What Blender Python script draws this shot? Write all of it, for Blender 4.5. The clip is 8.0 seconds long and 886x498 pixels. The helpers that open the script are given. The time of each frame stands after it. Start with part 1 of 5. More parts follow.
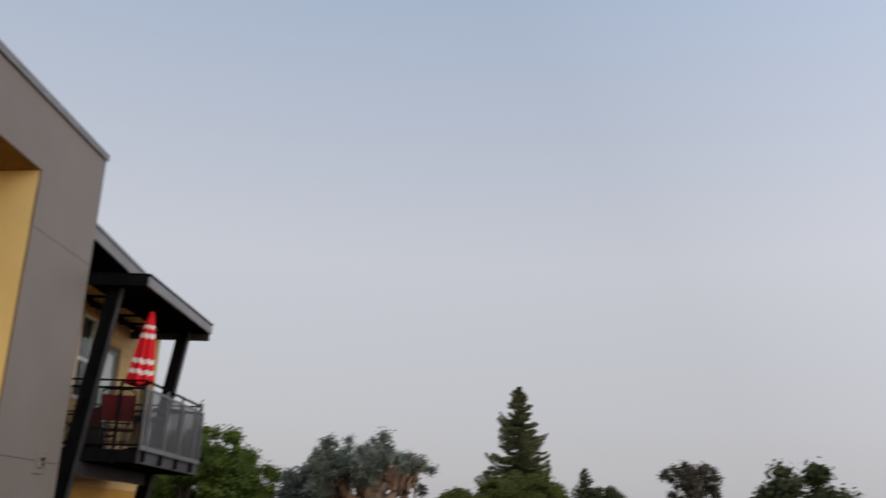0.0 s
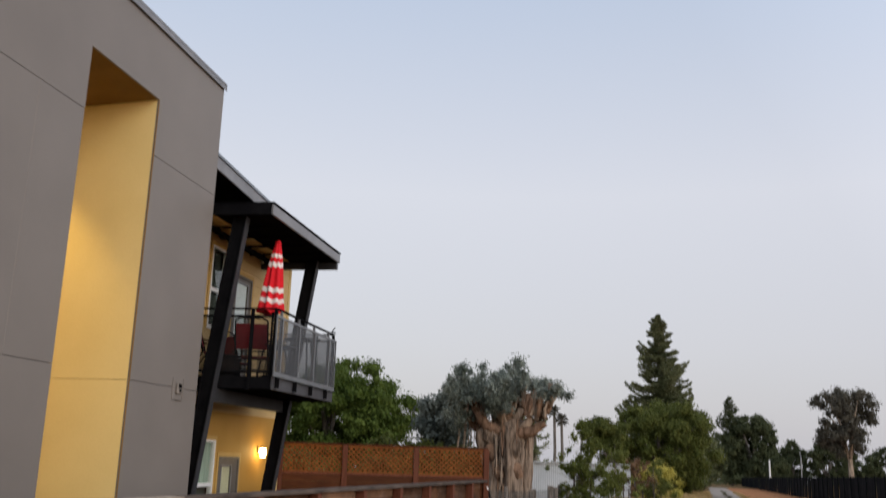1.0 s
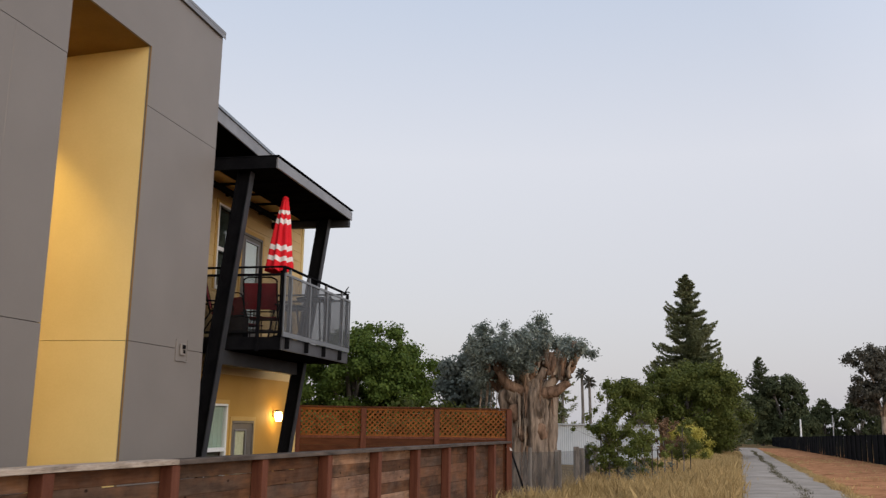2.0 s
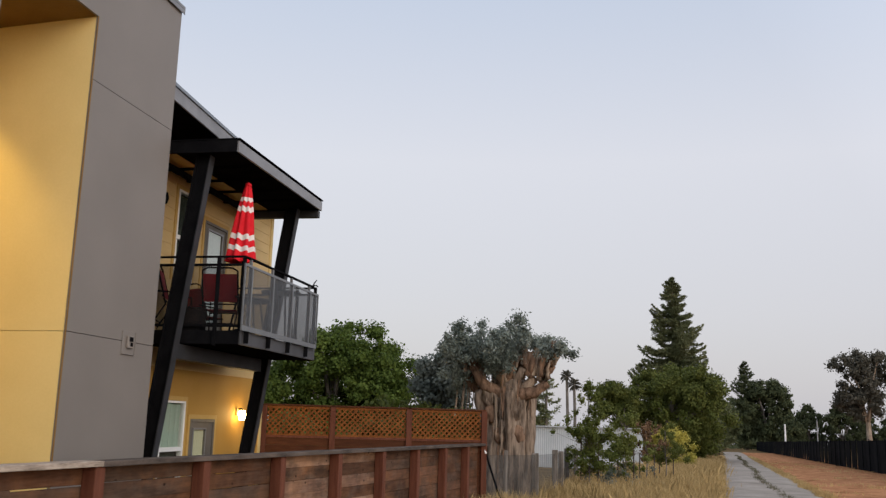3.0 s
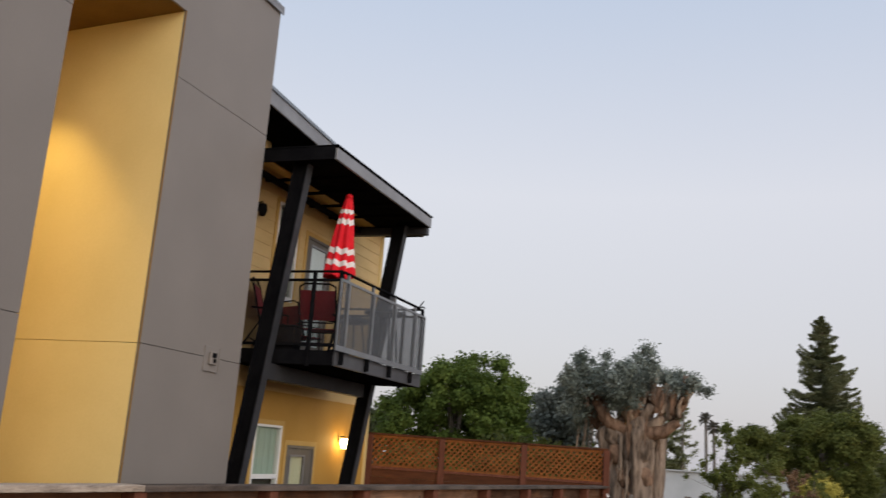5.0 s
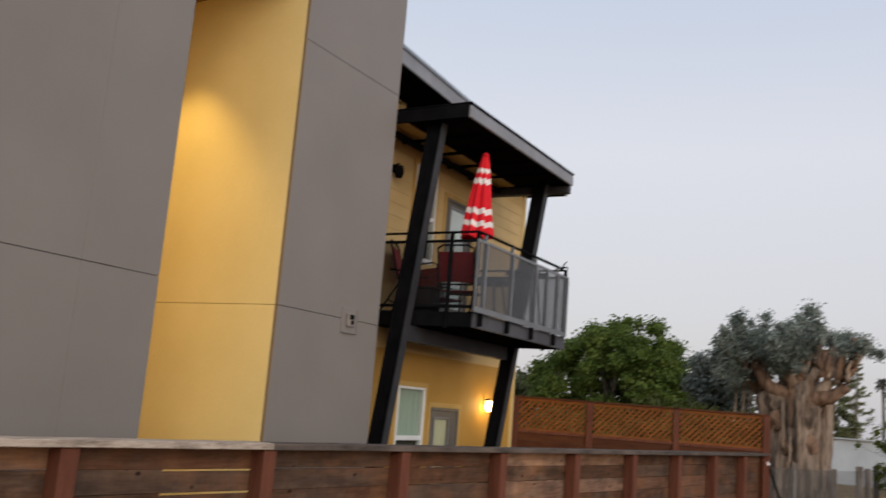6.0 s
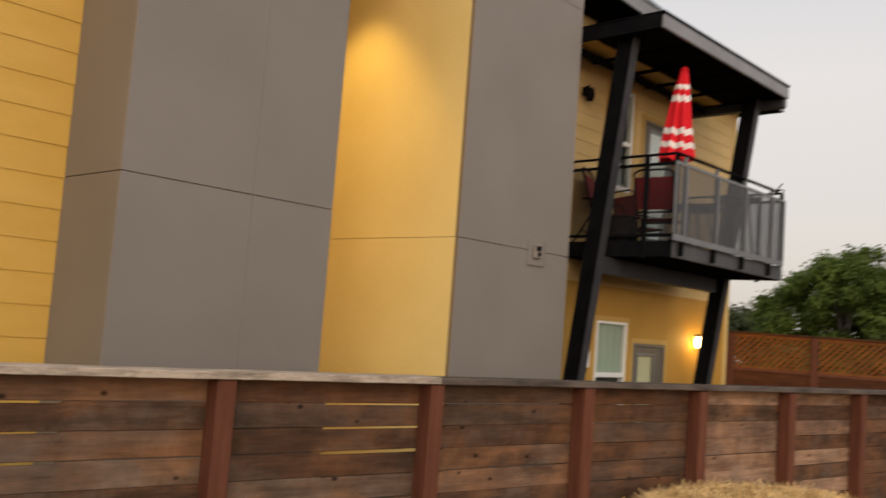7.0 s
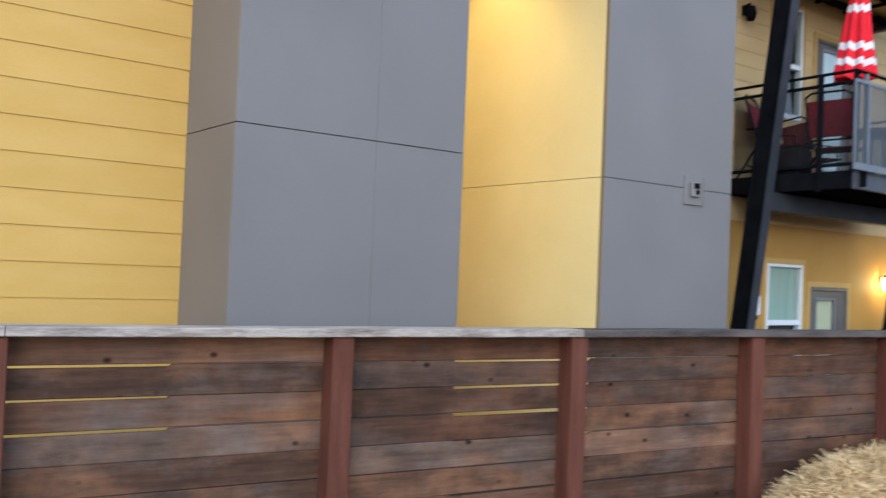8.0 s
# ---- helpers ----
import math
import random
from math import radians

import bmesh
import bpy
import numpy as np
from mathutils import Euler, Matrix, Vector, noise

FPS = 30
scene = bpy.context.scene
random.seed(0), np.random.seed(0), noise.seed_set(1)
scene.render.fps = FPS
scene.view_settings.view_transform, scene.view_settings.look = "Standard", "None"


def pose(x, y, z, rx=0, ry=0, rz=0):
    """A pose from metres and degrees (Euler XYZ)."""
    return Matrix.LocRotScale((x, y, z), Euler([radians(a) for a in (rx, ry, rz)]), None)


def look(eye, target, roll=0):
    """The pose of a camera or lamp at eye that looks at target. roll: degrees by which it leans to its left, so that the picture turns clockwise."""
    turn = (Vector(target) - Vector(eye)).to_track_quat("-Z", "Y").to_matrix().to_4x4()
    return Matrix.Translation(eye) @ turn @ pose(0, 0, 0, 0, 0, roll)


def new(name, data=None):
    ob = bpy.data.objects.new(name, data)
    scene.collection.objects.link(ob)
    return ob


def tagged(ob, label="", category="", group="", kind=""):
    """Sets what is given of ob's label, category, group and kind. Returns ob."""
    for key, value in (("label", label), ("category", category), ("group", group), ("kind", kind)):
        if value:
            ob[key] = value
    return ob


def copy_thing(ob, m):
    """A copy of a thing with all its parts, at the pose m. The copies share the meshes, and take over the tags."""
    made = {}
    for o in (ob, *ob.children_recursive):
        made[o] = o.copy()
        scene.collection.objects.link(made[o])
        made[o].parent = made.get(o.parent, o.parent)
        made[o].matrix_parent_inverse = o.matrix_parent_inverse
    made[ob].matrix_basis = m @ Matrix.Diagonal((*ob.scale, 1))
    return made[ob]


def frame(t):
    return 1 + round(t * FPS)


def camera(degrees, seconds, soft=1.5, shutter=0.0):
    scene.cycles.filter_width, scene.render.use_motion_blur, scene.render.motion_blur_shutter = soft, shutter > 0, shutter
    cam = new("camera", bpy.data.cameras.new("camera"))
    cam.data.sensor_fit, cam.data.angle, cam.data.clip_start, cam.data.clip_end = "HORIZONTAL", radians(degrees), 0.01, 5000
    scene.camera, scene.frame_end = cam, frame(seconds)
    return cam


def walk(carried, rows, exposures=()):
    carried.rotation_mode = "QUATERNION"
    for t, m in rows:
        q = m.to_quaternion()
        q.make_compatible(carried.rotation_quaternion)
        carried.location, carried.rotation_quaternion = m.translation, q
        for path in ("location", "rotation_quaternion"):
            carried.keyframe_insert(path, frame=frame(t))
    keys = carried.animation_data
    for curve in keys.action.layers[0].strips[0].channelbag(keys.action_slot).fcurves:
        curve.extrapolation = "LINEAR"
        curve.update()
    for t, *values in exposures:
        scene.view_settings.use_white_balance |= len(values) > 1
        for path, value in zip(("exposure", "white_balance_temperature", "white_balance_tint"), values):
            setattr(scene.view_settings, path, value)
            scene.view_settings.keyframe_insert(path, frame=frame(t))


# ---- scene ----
cam = camera(51.9, 8.0, soft=1.3, shutter=0.5)
PATH = [
    (0, (0.394, 0.067, 1.756), (0.324, 1.975, 2.351), 2.1),
    (0.3, (0.409, 0.184, 1.739), (0.203, 2.092, 2.301), 2.74),
    (0.5, (0.39, 0.273, 1.732), (0.115, 2.179, 2.272), 2.6),
    (0.8, (0.418, 0.557, 1.694), (0.056, 2.456, 2.206), 2.66),
    (1, (0.454, 0.739, 1.667), (0.097, 2.655, 2.113), 1.9),
    (1.2, (0.467, 0.906, 1.634), (0.104, 2.83, 2.043), 1.49),
    (1.5, (0.505, 1.145, 1.568), (0.104, 3.064, 1.964), 1.2),
    (1.7, (0.493, 1.278, 1.574), (0.076, 3.198, 1.946), 0.92),
    (2.8, (0.598, 2.149, 1.602), (0.212, 4.074, 1.982), 1.26),
    (3, (0.621, 2.314, 1.595), (0.233, 4.24, 1.971), 1.6),
    (3.2, (0.608, 2.486, 1.601), (0.222, 4.409, 1.994), 1.87),
    (3.5, (0.637, 2.721, 1.61), (0.244, 4.641, 2.009), 2.1),
    (3.7, (0.625, 2.879, 1.632), (0.23, 4.795, 2.045), 2.5),
    (4, (0.693, 3.095, 1.61), (0.265, 5.002, 2.037), 2.8),
    (4.2, (0.655, 3.21, 1.608), (0.188, 5.109, 2.031), 2.99),
    (4.5, (0.644, 3.367, 1.583), (0.103, 5.243, 2.019), 3.5),
    (4.7, (0.644, 3.487, 1.586), (0.054, 5.345, 2.034), 3.68),
    (5.8, (0.767, 3.99, 1.576), (-0.152, 5.728, 1.943), 4.82),
    (6, (0.739, 4.064, 1.573), (-0.24, 5.774, 1.913), 4.6),
    (6.2, (0.689, 4.208, 1.553), (-0.358, 5.883, 1.867), 4.82),
    (6.5, (0.634, 4.4, 1.553), (-0.514, 6.015, 1.822), 4.4),
    (6.7, (0.647, 4.527, 1.537), (-0.572, 6.096, 1.77), 4.51),
    (7, (0.711, 4.746, 1.549), (-0.652, 6.199, 1.723), 4.3),
    (7.3, (0.695, 4.985, 1.563), (-0.748, 6.364, 1.699), 3.97),
    (7.5, (0.638, 5.077, 1.539), (-0.852, 6.407, 1.65), 3.4),
    (7.7, (0.564, 5.16, 1.538), (-0.97, 6.442, 1.616), 3.4),
    (8, (0.393, 5.329, 1.518), (-1.207, 6.527, 1.574), 2.3),
]
walk(cam, [(t, look(eye, target, roll)) for t, eye, target, roll in PATH],
     [(0.0, -0.12, 6600, 10), (0.5, 0.07, 6500, 10), (1.0, 0.18, 6550, 10), (1.5, 0.22, 6600, 10), (6.0, 0.22, 6650, 10), (6.5, 0.24, 6900, 10), (7.0, 0.28, 7600, 11), (7.25, 0.36, 7300, 9), (7.5, 0.54, 6250, 4), (7.8, 0.76, 5350, 4), (8.0, 0.88, 4980, 3)])


# ---- world and sun: dusk, the bright part of the sky behind and to the right ----
GLOW = Vector((0.72, -0.62, 0.30)).normalized()
world = bpy.data.worlds.new("dusk_sky")
scene.world = world
world.use_nodes = True
wt = world.node_tree
wt.nodes.clear()
w_out = wt.nodes.new("ShaderNodeOutputWorld")
w_bg = wt.nodes.new("ShaderNodeBackground")
w_sky = wt.nodes.new("ShaderNodeTexSky")
w_sky.sky_type, w_sky.sun_disc = "NISHITA", False
w_sky.sun_elevation, w_sky.sun_rotation = radians(5), math.atan2(GLOW.x, GLOW.y)
w_sky.air_density, w_sky.dust_density = 1.0, 2.0
w_geo = wt.nodes.new("ShaderNodeTexCoord")
w_sep = wt.nodes.new("ShaderNodeSeparateXYZ")
w_ramp = wt.nodes.new("ShaderNodeValToRGB")
for pos, col in ((0.0, (0.440, 0.443, 0.486, 1)), (0.12, (0.510, 0.512, 0.570, 1)), (0.28, (0.565, 0.575, 0.64, 1)), (0.55, (0.385, 0.465, 0.61, 1)), (1.0, (0.40, 0.42, 0.49, 1))):
    els = w_ramp.color_ramp.elements
    el = els[0] if pos == 0.0 else els[-1] if pos == 1.0 else els.new(pos)
    el.color = col
w_dot = wt.nodes.new("ShaderNodeVectorMath")
w_dot.operation = "DOT_PRODUCT"
w_dot.inputs[1].default_value = GLOW
w_map = wt.nodes.new("ShaderNodeMapRange")
w_map.inputs["From Min"].default_value, w_map.inputs["From Max"].default_value = -0.35, 1.0
w_map.inputs["To Min"].default_value, w_map.inputs["To Max"].default_value = 1.0, 1.9
w_mul = wt.nodes.new("ShaderNodeVectorMath")
w_mul.operation = "SCALE"
w_sks = wt.nodes.new("ShaderNodeVectorMath")
w_sks.operation = "SCALE"
w_sks.inputs["Scale"].default_value = 0.03
w_add = wt.nodes.new("ShaderNodeVectorMath")
wt.links.new(w_geo.outputs["Generated"], w_sep.inputs[0])
wt.links.new(w_sep.outputs["Z"], w_ramp.inputs[0])
wt.links.new(w_geo.outputs["Generated"], w_dot.inputs[0])
wt.links.new(w_dot.outputs["Value"], w_map.inputs["Value"])
wt.links.new(w_ramp.outputs[0], w_mul.inputs[0])
wt.links.new(w_map.outputs[0], w_mul.inputs["Scale"])
wt.links.new(w_sky.outputs[0], w_sks.inputs[0])
wt.links.new(w_mul.outputs[0], w_add.inputs[0])
wt.links.new(w_sks.outputs[0], w_add.inputs[1])
wt.links.new(w_add.outputs[0], w_bg.inputs["Color"])
wt.links.new(w_bg.outputs[0], w_out.inputs["Surface"])

sun = new("sun", bpy.data.lights.new("sun", "SUN"))
sun.data.energy, sun.data.angle, sun.data.color = 0.9, radians(40), (1.0, 0.88, 0.76)
sun.matrix_world = look(GLOW * 50, (0, 0, 0))


# ---- materials ----
def material(name, dark, light, scale=3.0, rough=0.7, bump=0.0, metal=0.0, stretch=(1, 1, 1), vary=0.0, fine=40.0, clear=0.0, spec=0.15, span=(0.5, 0.95), leaf=0.0):
    """Two colours mixed by noise at two sizes, in world metres; vary: how far pieces differ from one another."""
    m = bpy.data.materials.new(name)
    m.use_nodes = True
    nt = m.node_tree
    b = nt.nodes["Principled BSDF"]
    geo = nt.nodes.new("ShaderNodeNewGeometry")
    mp = nt.nodes.new("ShaderNodeMapping")
    mp.inputs["Scale"].default_value = stretch
    big, small = nt.nodes.new("ShaderNodeTexNoise"), nt.nodes.new("ShaderNodeTexNoise")
    big.inputs["Scale"].default_value, small.inputs["Scale"].default_value = scale, fine
    big.inputs["Detail"].default_value, small.inputs["Detail"].default_value = 5, 3
    mix = nt.nodes.new("ShaderNodeMath")
    mix.operation, mix.inputs[1].default_value = "MULTIPLY_ADD", 0.45
    ramp = nt.nodes.new("ShaderNodeValToRGB")
    ramp.color_ramp.elements[0].position, ramp.color_ramp.elements[1].position = span
    ramp.color_ramp.elements[0].color, ramp.color_ramp.elements[1].color = (*dark, 1), (*light, 1)
    nt.links.new(geo.outputs["Position"], mp.inputs[0])
    nt.links.new(mp.outputs[0], big.inputs[0])
    nt.links.new(mp.outputs[0], small.inputs[0])
    nt.links.new(small.outputs[0], mix.inputs[0])
    nt.links.new(big.outputs[0], mix.inputs[2])
    nt.links.new(mix.outputs[0], ramp.inputs[0])
    colour = ramp.outputs[0]
    if vary:
        info, isl = nt.nodes.new("ShaderNodeObjectInfo"), nt.nodes.new("ShaderNodeNewGeometry")
        both = nt.nodes.new("ShaderNodeMath")
        both.operation = "ADD"
        hsv = nt.nodes.new("ShaderNodeHueSaturation")
        mr = nt.nodes.new("ShaderNodeMapRange")
        mr.inputs["From Max"].default_value = 2.0
        mr.inputs["To Min"].default_value, mr.inputs["To Max"].default_value = 1 - vary, 1 + vary
        nt.links.new(info.outputs["Random"], both.inputs[0])
        nt.links.new(isl.outputs["Random Per Island"], both.inputs[1])
        nt.links.new(both.outputs[0], mr.inputs[0])
        nt.links.new(mr.outputs[0], hsv.inputs["Value"])
        nt.links.new(colour, hsv.inputs["Color"])
        colour = hsv.outputs[0]
    nt.links.new(colour, b.inputs["Base Color"])
    b.inputs["Roughness"].default_value, b.inputs["Metallic"].default_value = rough, metal
    b.inputs["Specular IOR Level"].default_value = spec
    if bump:
        bn = nt.nodes.new("ShaderNodeBump")
        bn.inputs["Strength"].default_value, bn.inputs["Distance"].default_value = bump, 0.02
        nt.links.new(mix.outputs[0], bn.inputs["Height"])
        nt.links.new(bn.outputs[0], b.inputs["Normal"])
    if leaf:
        tl, ml = nt.nodes.new("ShaderNodeBsdfTranslucent"), nt.nodes.new("ShaderNodeMixShader")
        ml.inputs[0].default_value = leaf
        nt.links.new(colour, tl.inputs["Color"])
        nt.links.new(b.outputs[0], ml.inputs[1])
        nt.links.new(tl.outputs[0], ml.inputs[2])
        nt.links.new(ml.outputs[0], nt.nodes["Material Output"].inputs[0])
    if clear:
        tr, ms = nt.nodes.new("ShaderNodeBsdfTransparent"), nt.nodes.new("ShaderNodeMixShader")
        ms.inputs[0].default_value = clear
        nt.links.new(b.outputs[0], ms.inputs[1])
        nt.links.new(tr.outputs[0], ms.inputs[2])
        nt.links.new(ms.outputs[0], nt.nodes["Material Output"].inputs[0])
    return m


def glowing(name, colour, strength):
    m = bpy.data.materials.new(name)
    m.use_nodes = True
    b = m.node_tree.nodes["Principled BSDF"]
    b.inputs["Base Color"].default_value = (*colour, 1)
    b.inputs["Emission Color"].default_value, b.inputs["Emission Strength"].default_value = (*colour, 1), strength
    return m


def glass(name, tint, rough=0.03):
    m = bpy.data.materials.new(name)
    m.use_nodes = True
    nt = m.node_tree
    gl, tr, ms = nt.nodes.new("ShaderNodeBsdfGlossy"), nt.nodes.new("ShaderNodeBsdfTransparent"), nt.nodes.new("ShaderNodeMixShader")
    gl.inputs["Roughness"].default_value = rough
    tr.inputs["Color"].default_value = (*tint, 1)
    ms.inputs[0].default_value = 0.10
    nt.links.new(tr.outputs[0], ms.inputs[1])
    nt.links.new(gl.outputs[0], ms.inputs[2])
    nt.links.new(ms.outputs[0], nt.nodes["Material Output"].inputs[0])
    return m


def board_material(name, tones, fresh, silver):
    """Rough-sawn boards: each its own tone, grain along the fence, knots, pale and dark weather stains."""
    m = bpy.data.materials.new(name)
    m.use_nodes = True
    nt = m.node_tree
    b = nt.nodes["Principled BSDF"]
    geo, info = nt.nodes.new("ShaderNodeNewGeometry"), nt.nodes.new("ShaderNodeObjectInfo")
    off = nt.nodes.new("ShaderNodeVectorMath")
    off.operation = "MULTIPLY_ADD"
    off.inputs[1].default_value = (0, 17, 31)
    nt.links.new(info.outputs["Random"], off.inputs[0])
    nt.links.new(geo.outputs["Position"], off.inputs[2])

    def noisy(scale, stretch, detail, across=False):
        mp, nz = nt.nodes.new("ShaderNodeMapping"), nt.nodes.new("ShaderNodeTexNoise")
        mp.inputs["Scale"].default_value = stretch
        nz.inputs["Scale"].default_value, nz.inputs["Detail"].default_value, nz.inputs["Roughness"].default_value = scale, detail, 0.62
        nt.links.new(geo.outputs["Position"] if across else off.outputs[0], mp.inputs[0])
        nt.links.new(mp.outputs[0], nz.inputs[0])
        return nz.outputs[0]

    tone = nt.nodes.new("ShaderNodeValToRGB")
    tone.color_ramp.interpolation = "CONSTANT"
    for k, c in enumerate(tones):
        e = tone.color_ramp.elements[0] if k == 0 else tone.color_ramp.elements.new(k / len(tones))
        e.color = (*c, 1)
    tone.color_ramp.elements.remove(tone.color_ramp.elements[-1]) if len(tone.color_ramp.elements) > len(tones) else None
    nt.links.new(info.outputs["Random"], tone.inputs[0])

    def scaled(colour, value, lo, hi, f0=0.3, f1=0.7):
        mr, mx = nt.nodes.new("ShaderNodeMapRange"), nt.nodes.new("ShaderNodeVectorMath")
        mr.inputs["From Min"].default_value, mr.inputs["From Max"].default_value = f0, f1
        mr.inputs["To Min"].default_value, mr.inputs["To Max"].default_value = lo, hi
        mx.operation = "SCALE"
        nt.links.new(value, mr.inputs[0])
        nt.links.new(colour, mx.inputs[0])
        nt.links.new(mr.outputs[0], mx.inputs["Scale"])
        return mx.outputs[0]

    def blended(colour, value, other, f0, f1, most):
        mx, mr = nt.nodes.new("ShaderNodeMix"), nt.nodes.new("ShaderNodeMapRange")
        mx.data_type = "RGBA"
        mr.inputs["From Min"].default_value, mr.inputs["From Max"].default_value, mr.inputs["To Max"].default_value = f0, f1, most
        nt.links.new(value, mr.inputs[0])
        nt.links.new(mr.outputs[0], mx.inputs["Factor"])
        nt.links.new(colour, mx.inputs["A"])
        mx.inputs["B"].default_value = (*other, 1)
        return mx.outputs["Result"]

    grain = noisy(16, (1, 0.14, 2.6), 6)
    col = scaled(tone.outputs[0], grain, 0.80, 1.22)
    col = scaled(col, info.outputs["Random"], 0.80, 1.22, 0, 1)
    col = blended(col, noisy(1.5, (1, 1, 2.0), 6, True), fresh, 0.46, 0.72, 0.75)
    col = blended(col, noisy(2.3, (1, 0.8, 1.5), 7), silver, 0.48, 0.74, 0.66)
    col = blended(col, noisy(1.9, (1, 1, 2.6), 7, True), (0.036, 0.026, 0.019), 0.54, 0.74, 0.78)
    col = scaled(col, noisy(4.5, (1, 1.2, 0.8), 5), 0.84, 1.2)
    col = scaled(col, noisy(9, (1, 0.10, 1.5), 6), 0.72, 1.34)
    mp, vo = nt.nodes.new("ShaderNodeMapping"), nt.nodes.new("ShaderNodeTexVoronoi")
    mp.inputs["Scale"].default_value = (0.02, 4.2, 6.3)
    vo.inputs["Scale"].default_value = 1.0
    nt.links.new(off.outputs[0], mp.inputs[0])
    nt.links.new(mp.outputs[0], vo.inputs[0])
    col = scaled(col, vo.outputs["Distance"], 0.20, 1.0, 0.05, 0.13)
    nt.links.new(col, b.inputs["Base Color"])
    b.inputs["Roughness"].default_value, b.inputs["Specular IOR Level"].default_value = 0.85, 0.12
    bn = nt.nodes.new("ShaderNodeBump")
    bn.inputs["Strength"].default_value, bn.inputs["Distance"].default_value = 0.25, 0.008
    nt.links.new(grain, bn.inputs["Height"])
    nt.links.new(bn.outputs[0], b.inputs["Normal"])
    return m


M_GRAY = material("gray_panel_paint", (0.181, 0.157, 0.134), (0.208, 0.181, 0.155), 0.9, 0.45, 0.06, fine=90, spec=0.4)
M_YELLOW = material("yellow_siding_paint", (0.61, 0.364, 0.080), (0.66, 0.402, 0.102), 1.5, 0.6, 0.08, stretch=(1, 1, 3), vary=0.04)
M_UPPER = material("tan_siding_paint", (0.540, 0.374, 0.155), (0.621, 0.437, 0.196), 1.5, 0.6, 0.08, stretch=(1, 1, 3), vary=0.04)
M_BROWN = material("ochre_brown_paint", (0.20, 0.115, 0.032), (0.25, 0.145, 0.045), 2, 0.7, 0.05)
M_PALE = material("yellow_panel_paint", (0.72, 0.56, 0.235), (0.78, 0.615, 0.27), 1.2, 0.6, 0.05)
M_DARK = material("joint_backing", (0.04, 0.037, 0.035), (0.055, 0.05, 0.047), 5, 0.9)
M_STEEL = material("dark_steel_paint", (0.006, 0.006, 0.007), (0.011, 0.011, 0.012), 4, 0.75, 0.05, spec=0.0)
# dark steel lightened for the faces that catch the sky
M_STEELLIT = material("lit_steel_paint", (0.030, 0.031, 0.034), (0.046, 0.047, 0.051), 4, 0.5, 0.05, spec=0.15)
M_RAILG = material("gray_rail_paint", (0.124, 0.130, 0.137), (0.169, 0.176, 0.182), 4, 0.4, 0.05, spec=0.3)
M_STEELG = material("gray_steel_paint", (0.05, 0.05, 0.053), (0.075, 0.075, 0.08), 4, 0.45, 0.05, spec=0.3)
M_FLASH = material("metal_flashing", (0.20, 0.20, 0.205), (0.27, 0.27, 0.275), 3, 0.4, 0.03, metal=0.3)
M_EDGE = material("roof_edge_metal", (0.20, 0.225, 0.25), (0.27, 0.30, 0.33), 3, 0.35, 0.03, metal=0.3)
# the yellow wall colour, darkened to hold the shade under the balcony
M_SHADOWED = material("shaded_yellow_paint", (0.40, 0.222, 0.046), (0.45, 0.255, 0.058), 1.5, 0.65, 0.06, vary=0.02)
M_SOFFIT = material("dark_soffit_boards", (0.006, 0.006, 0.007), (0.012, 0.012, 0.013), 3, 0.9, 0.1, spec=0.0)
M_PERF = material("perforated_screen", (0.085, 0.09, 0.095), (0.115, 0.12, 0.126), 60, 0.5, clear=0.54)
M_WHITE = material("white_vinyl", (0.70, 0.70, 0.68), (0.80, 0.80, 0.78), 4, 0.4)
M_TAN = material("tan_trim_paint", (0.55, 0.40, 0.16), (0.62, 0.46, 0.2), 4, 0.6)
M_TRIM = material("ochre_trim_paint", (0.46, 0.29, 0.085), (0.52, 0.335, 0.105), 4, 0.6)
M_DOOR = material("gray_door_paint", (0.120, 0.108, 0.09), (0.155, 0.14, 0.12), 4, 0.5)
M_BLIND = material("pale_green_blind", (0.42, 0.52, 0.44), (0.50, 0.60, 0.52), 2, 0.7, stretch=(1, 8, 0.3))
M_CURT = material("cream_door_curtain", (0.72, 0.66, 0.44), (0.82, 0.77, 0.56), 3, 0.8, stretch=(1, 10, 0.3))
# bluish white that paints the sky's reflection into a door lite
M_SKYREF = material("sky_reflection_white", (0.66, 0.70, 0.72), (0.74, 0.78, 0.80), 3, 0.8)
M_ROOM = material("dim_interior", (0.06, 0.07, 0.06), (0.11, 0.12, 0.105), 2, 0.9)
M_PANE = glass("window_glass", (0.92, 0.95, 0.93))
M_POST = material("redwood_stained_post", (0.095, 0.032, 0.018), (0.155, 0.056, 0.032), 3, 0.75, 0.25, stretch=(6, 6, 0.7), vary=0.12)
M_BOARD = board_material("weathered_redwood_board", ((0.074, 0.038, 0.022), (0.083, 0.041, 0.023), (0.094, 0.044, 0.024), (0.078, 0.046, 0.030), (0.100, 0.050, 0.029)), (0.185, 0.082, 0.037), (0.112, 0.080, 0.062))
M_BOARDW = board_material("warm_redwood_board", ((0.094, 0.050, 0.030), (0.106, 0.055, 0.031), (0.118, 0.060, 0.033), (0.096, 0.060, 0.040), (0.128, 0.070, 0.042)), (0.25, 0.115, 0.050), (0.15, 0.117, 0.092))
M_BOARDL = board_material("bleached_redwood_board", ((0.21, 0.116, 0.071), (0.175, 0.100, 0.064), (0.15, 0.085, 0.056), (0.23, 0.136, 0.087)), (0.34, 0.185, 0.10), (0.26, 0.195, 0.148))
M_CAP = material("silvered_cap_board", (0.13, 0.10, 0.075), (0.46, 0.375, 0.295), 3.0, 0.85, 0.5, stretch=(6, 0.7, 5), vary=0.15, fine=16, span=(0.42, 0.84))
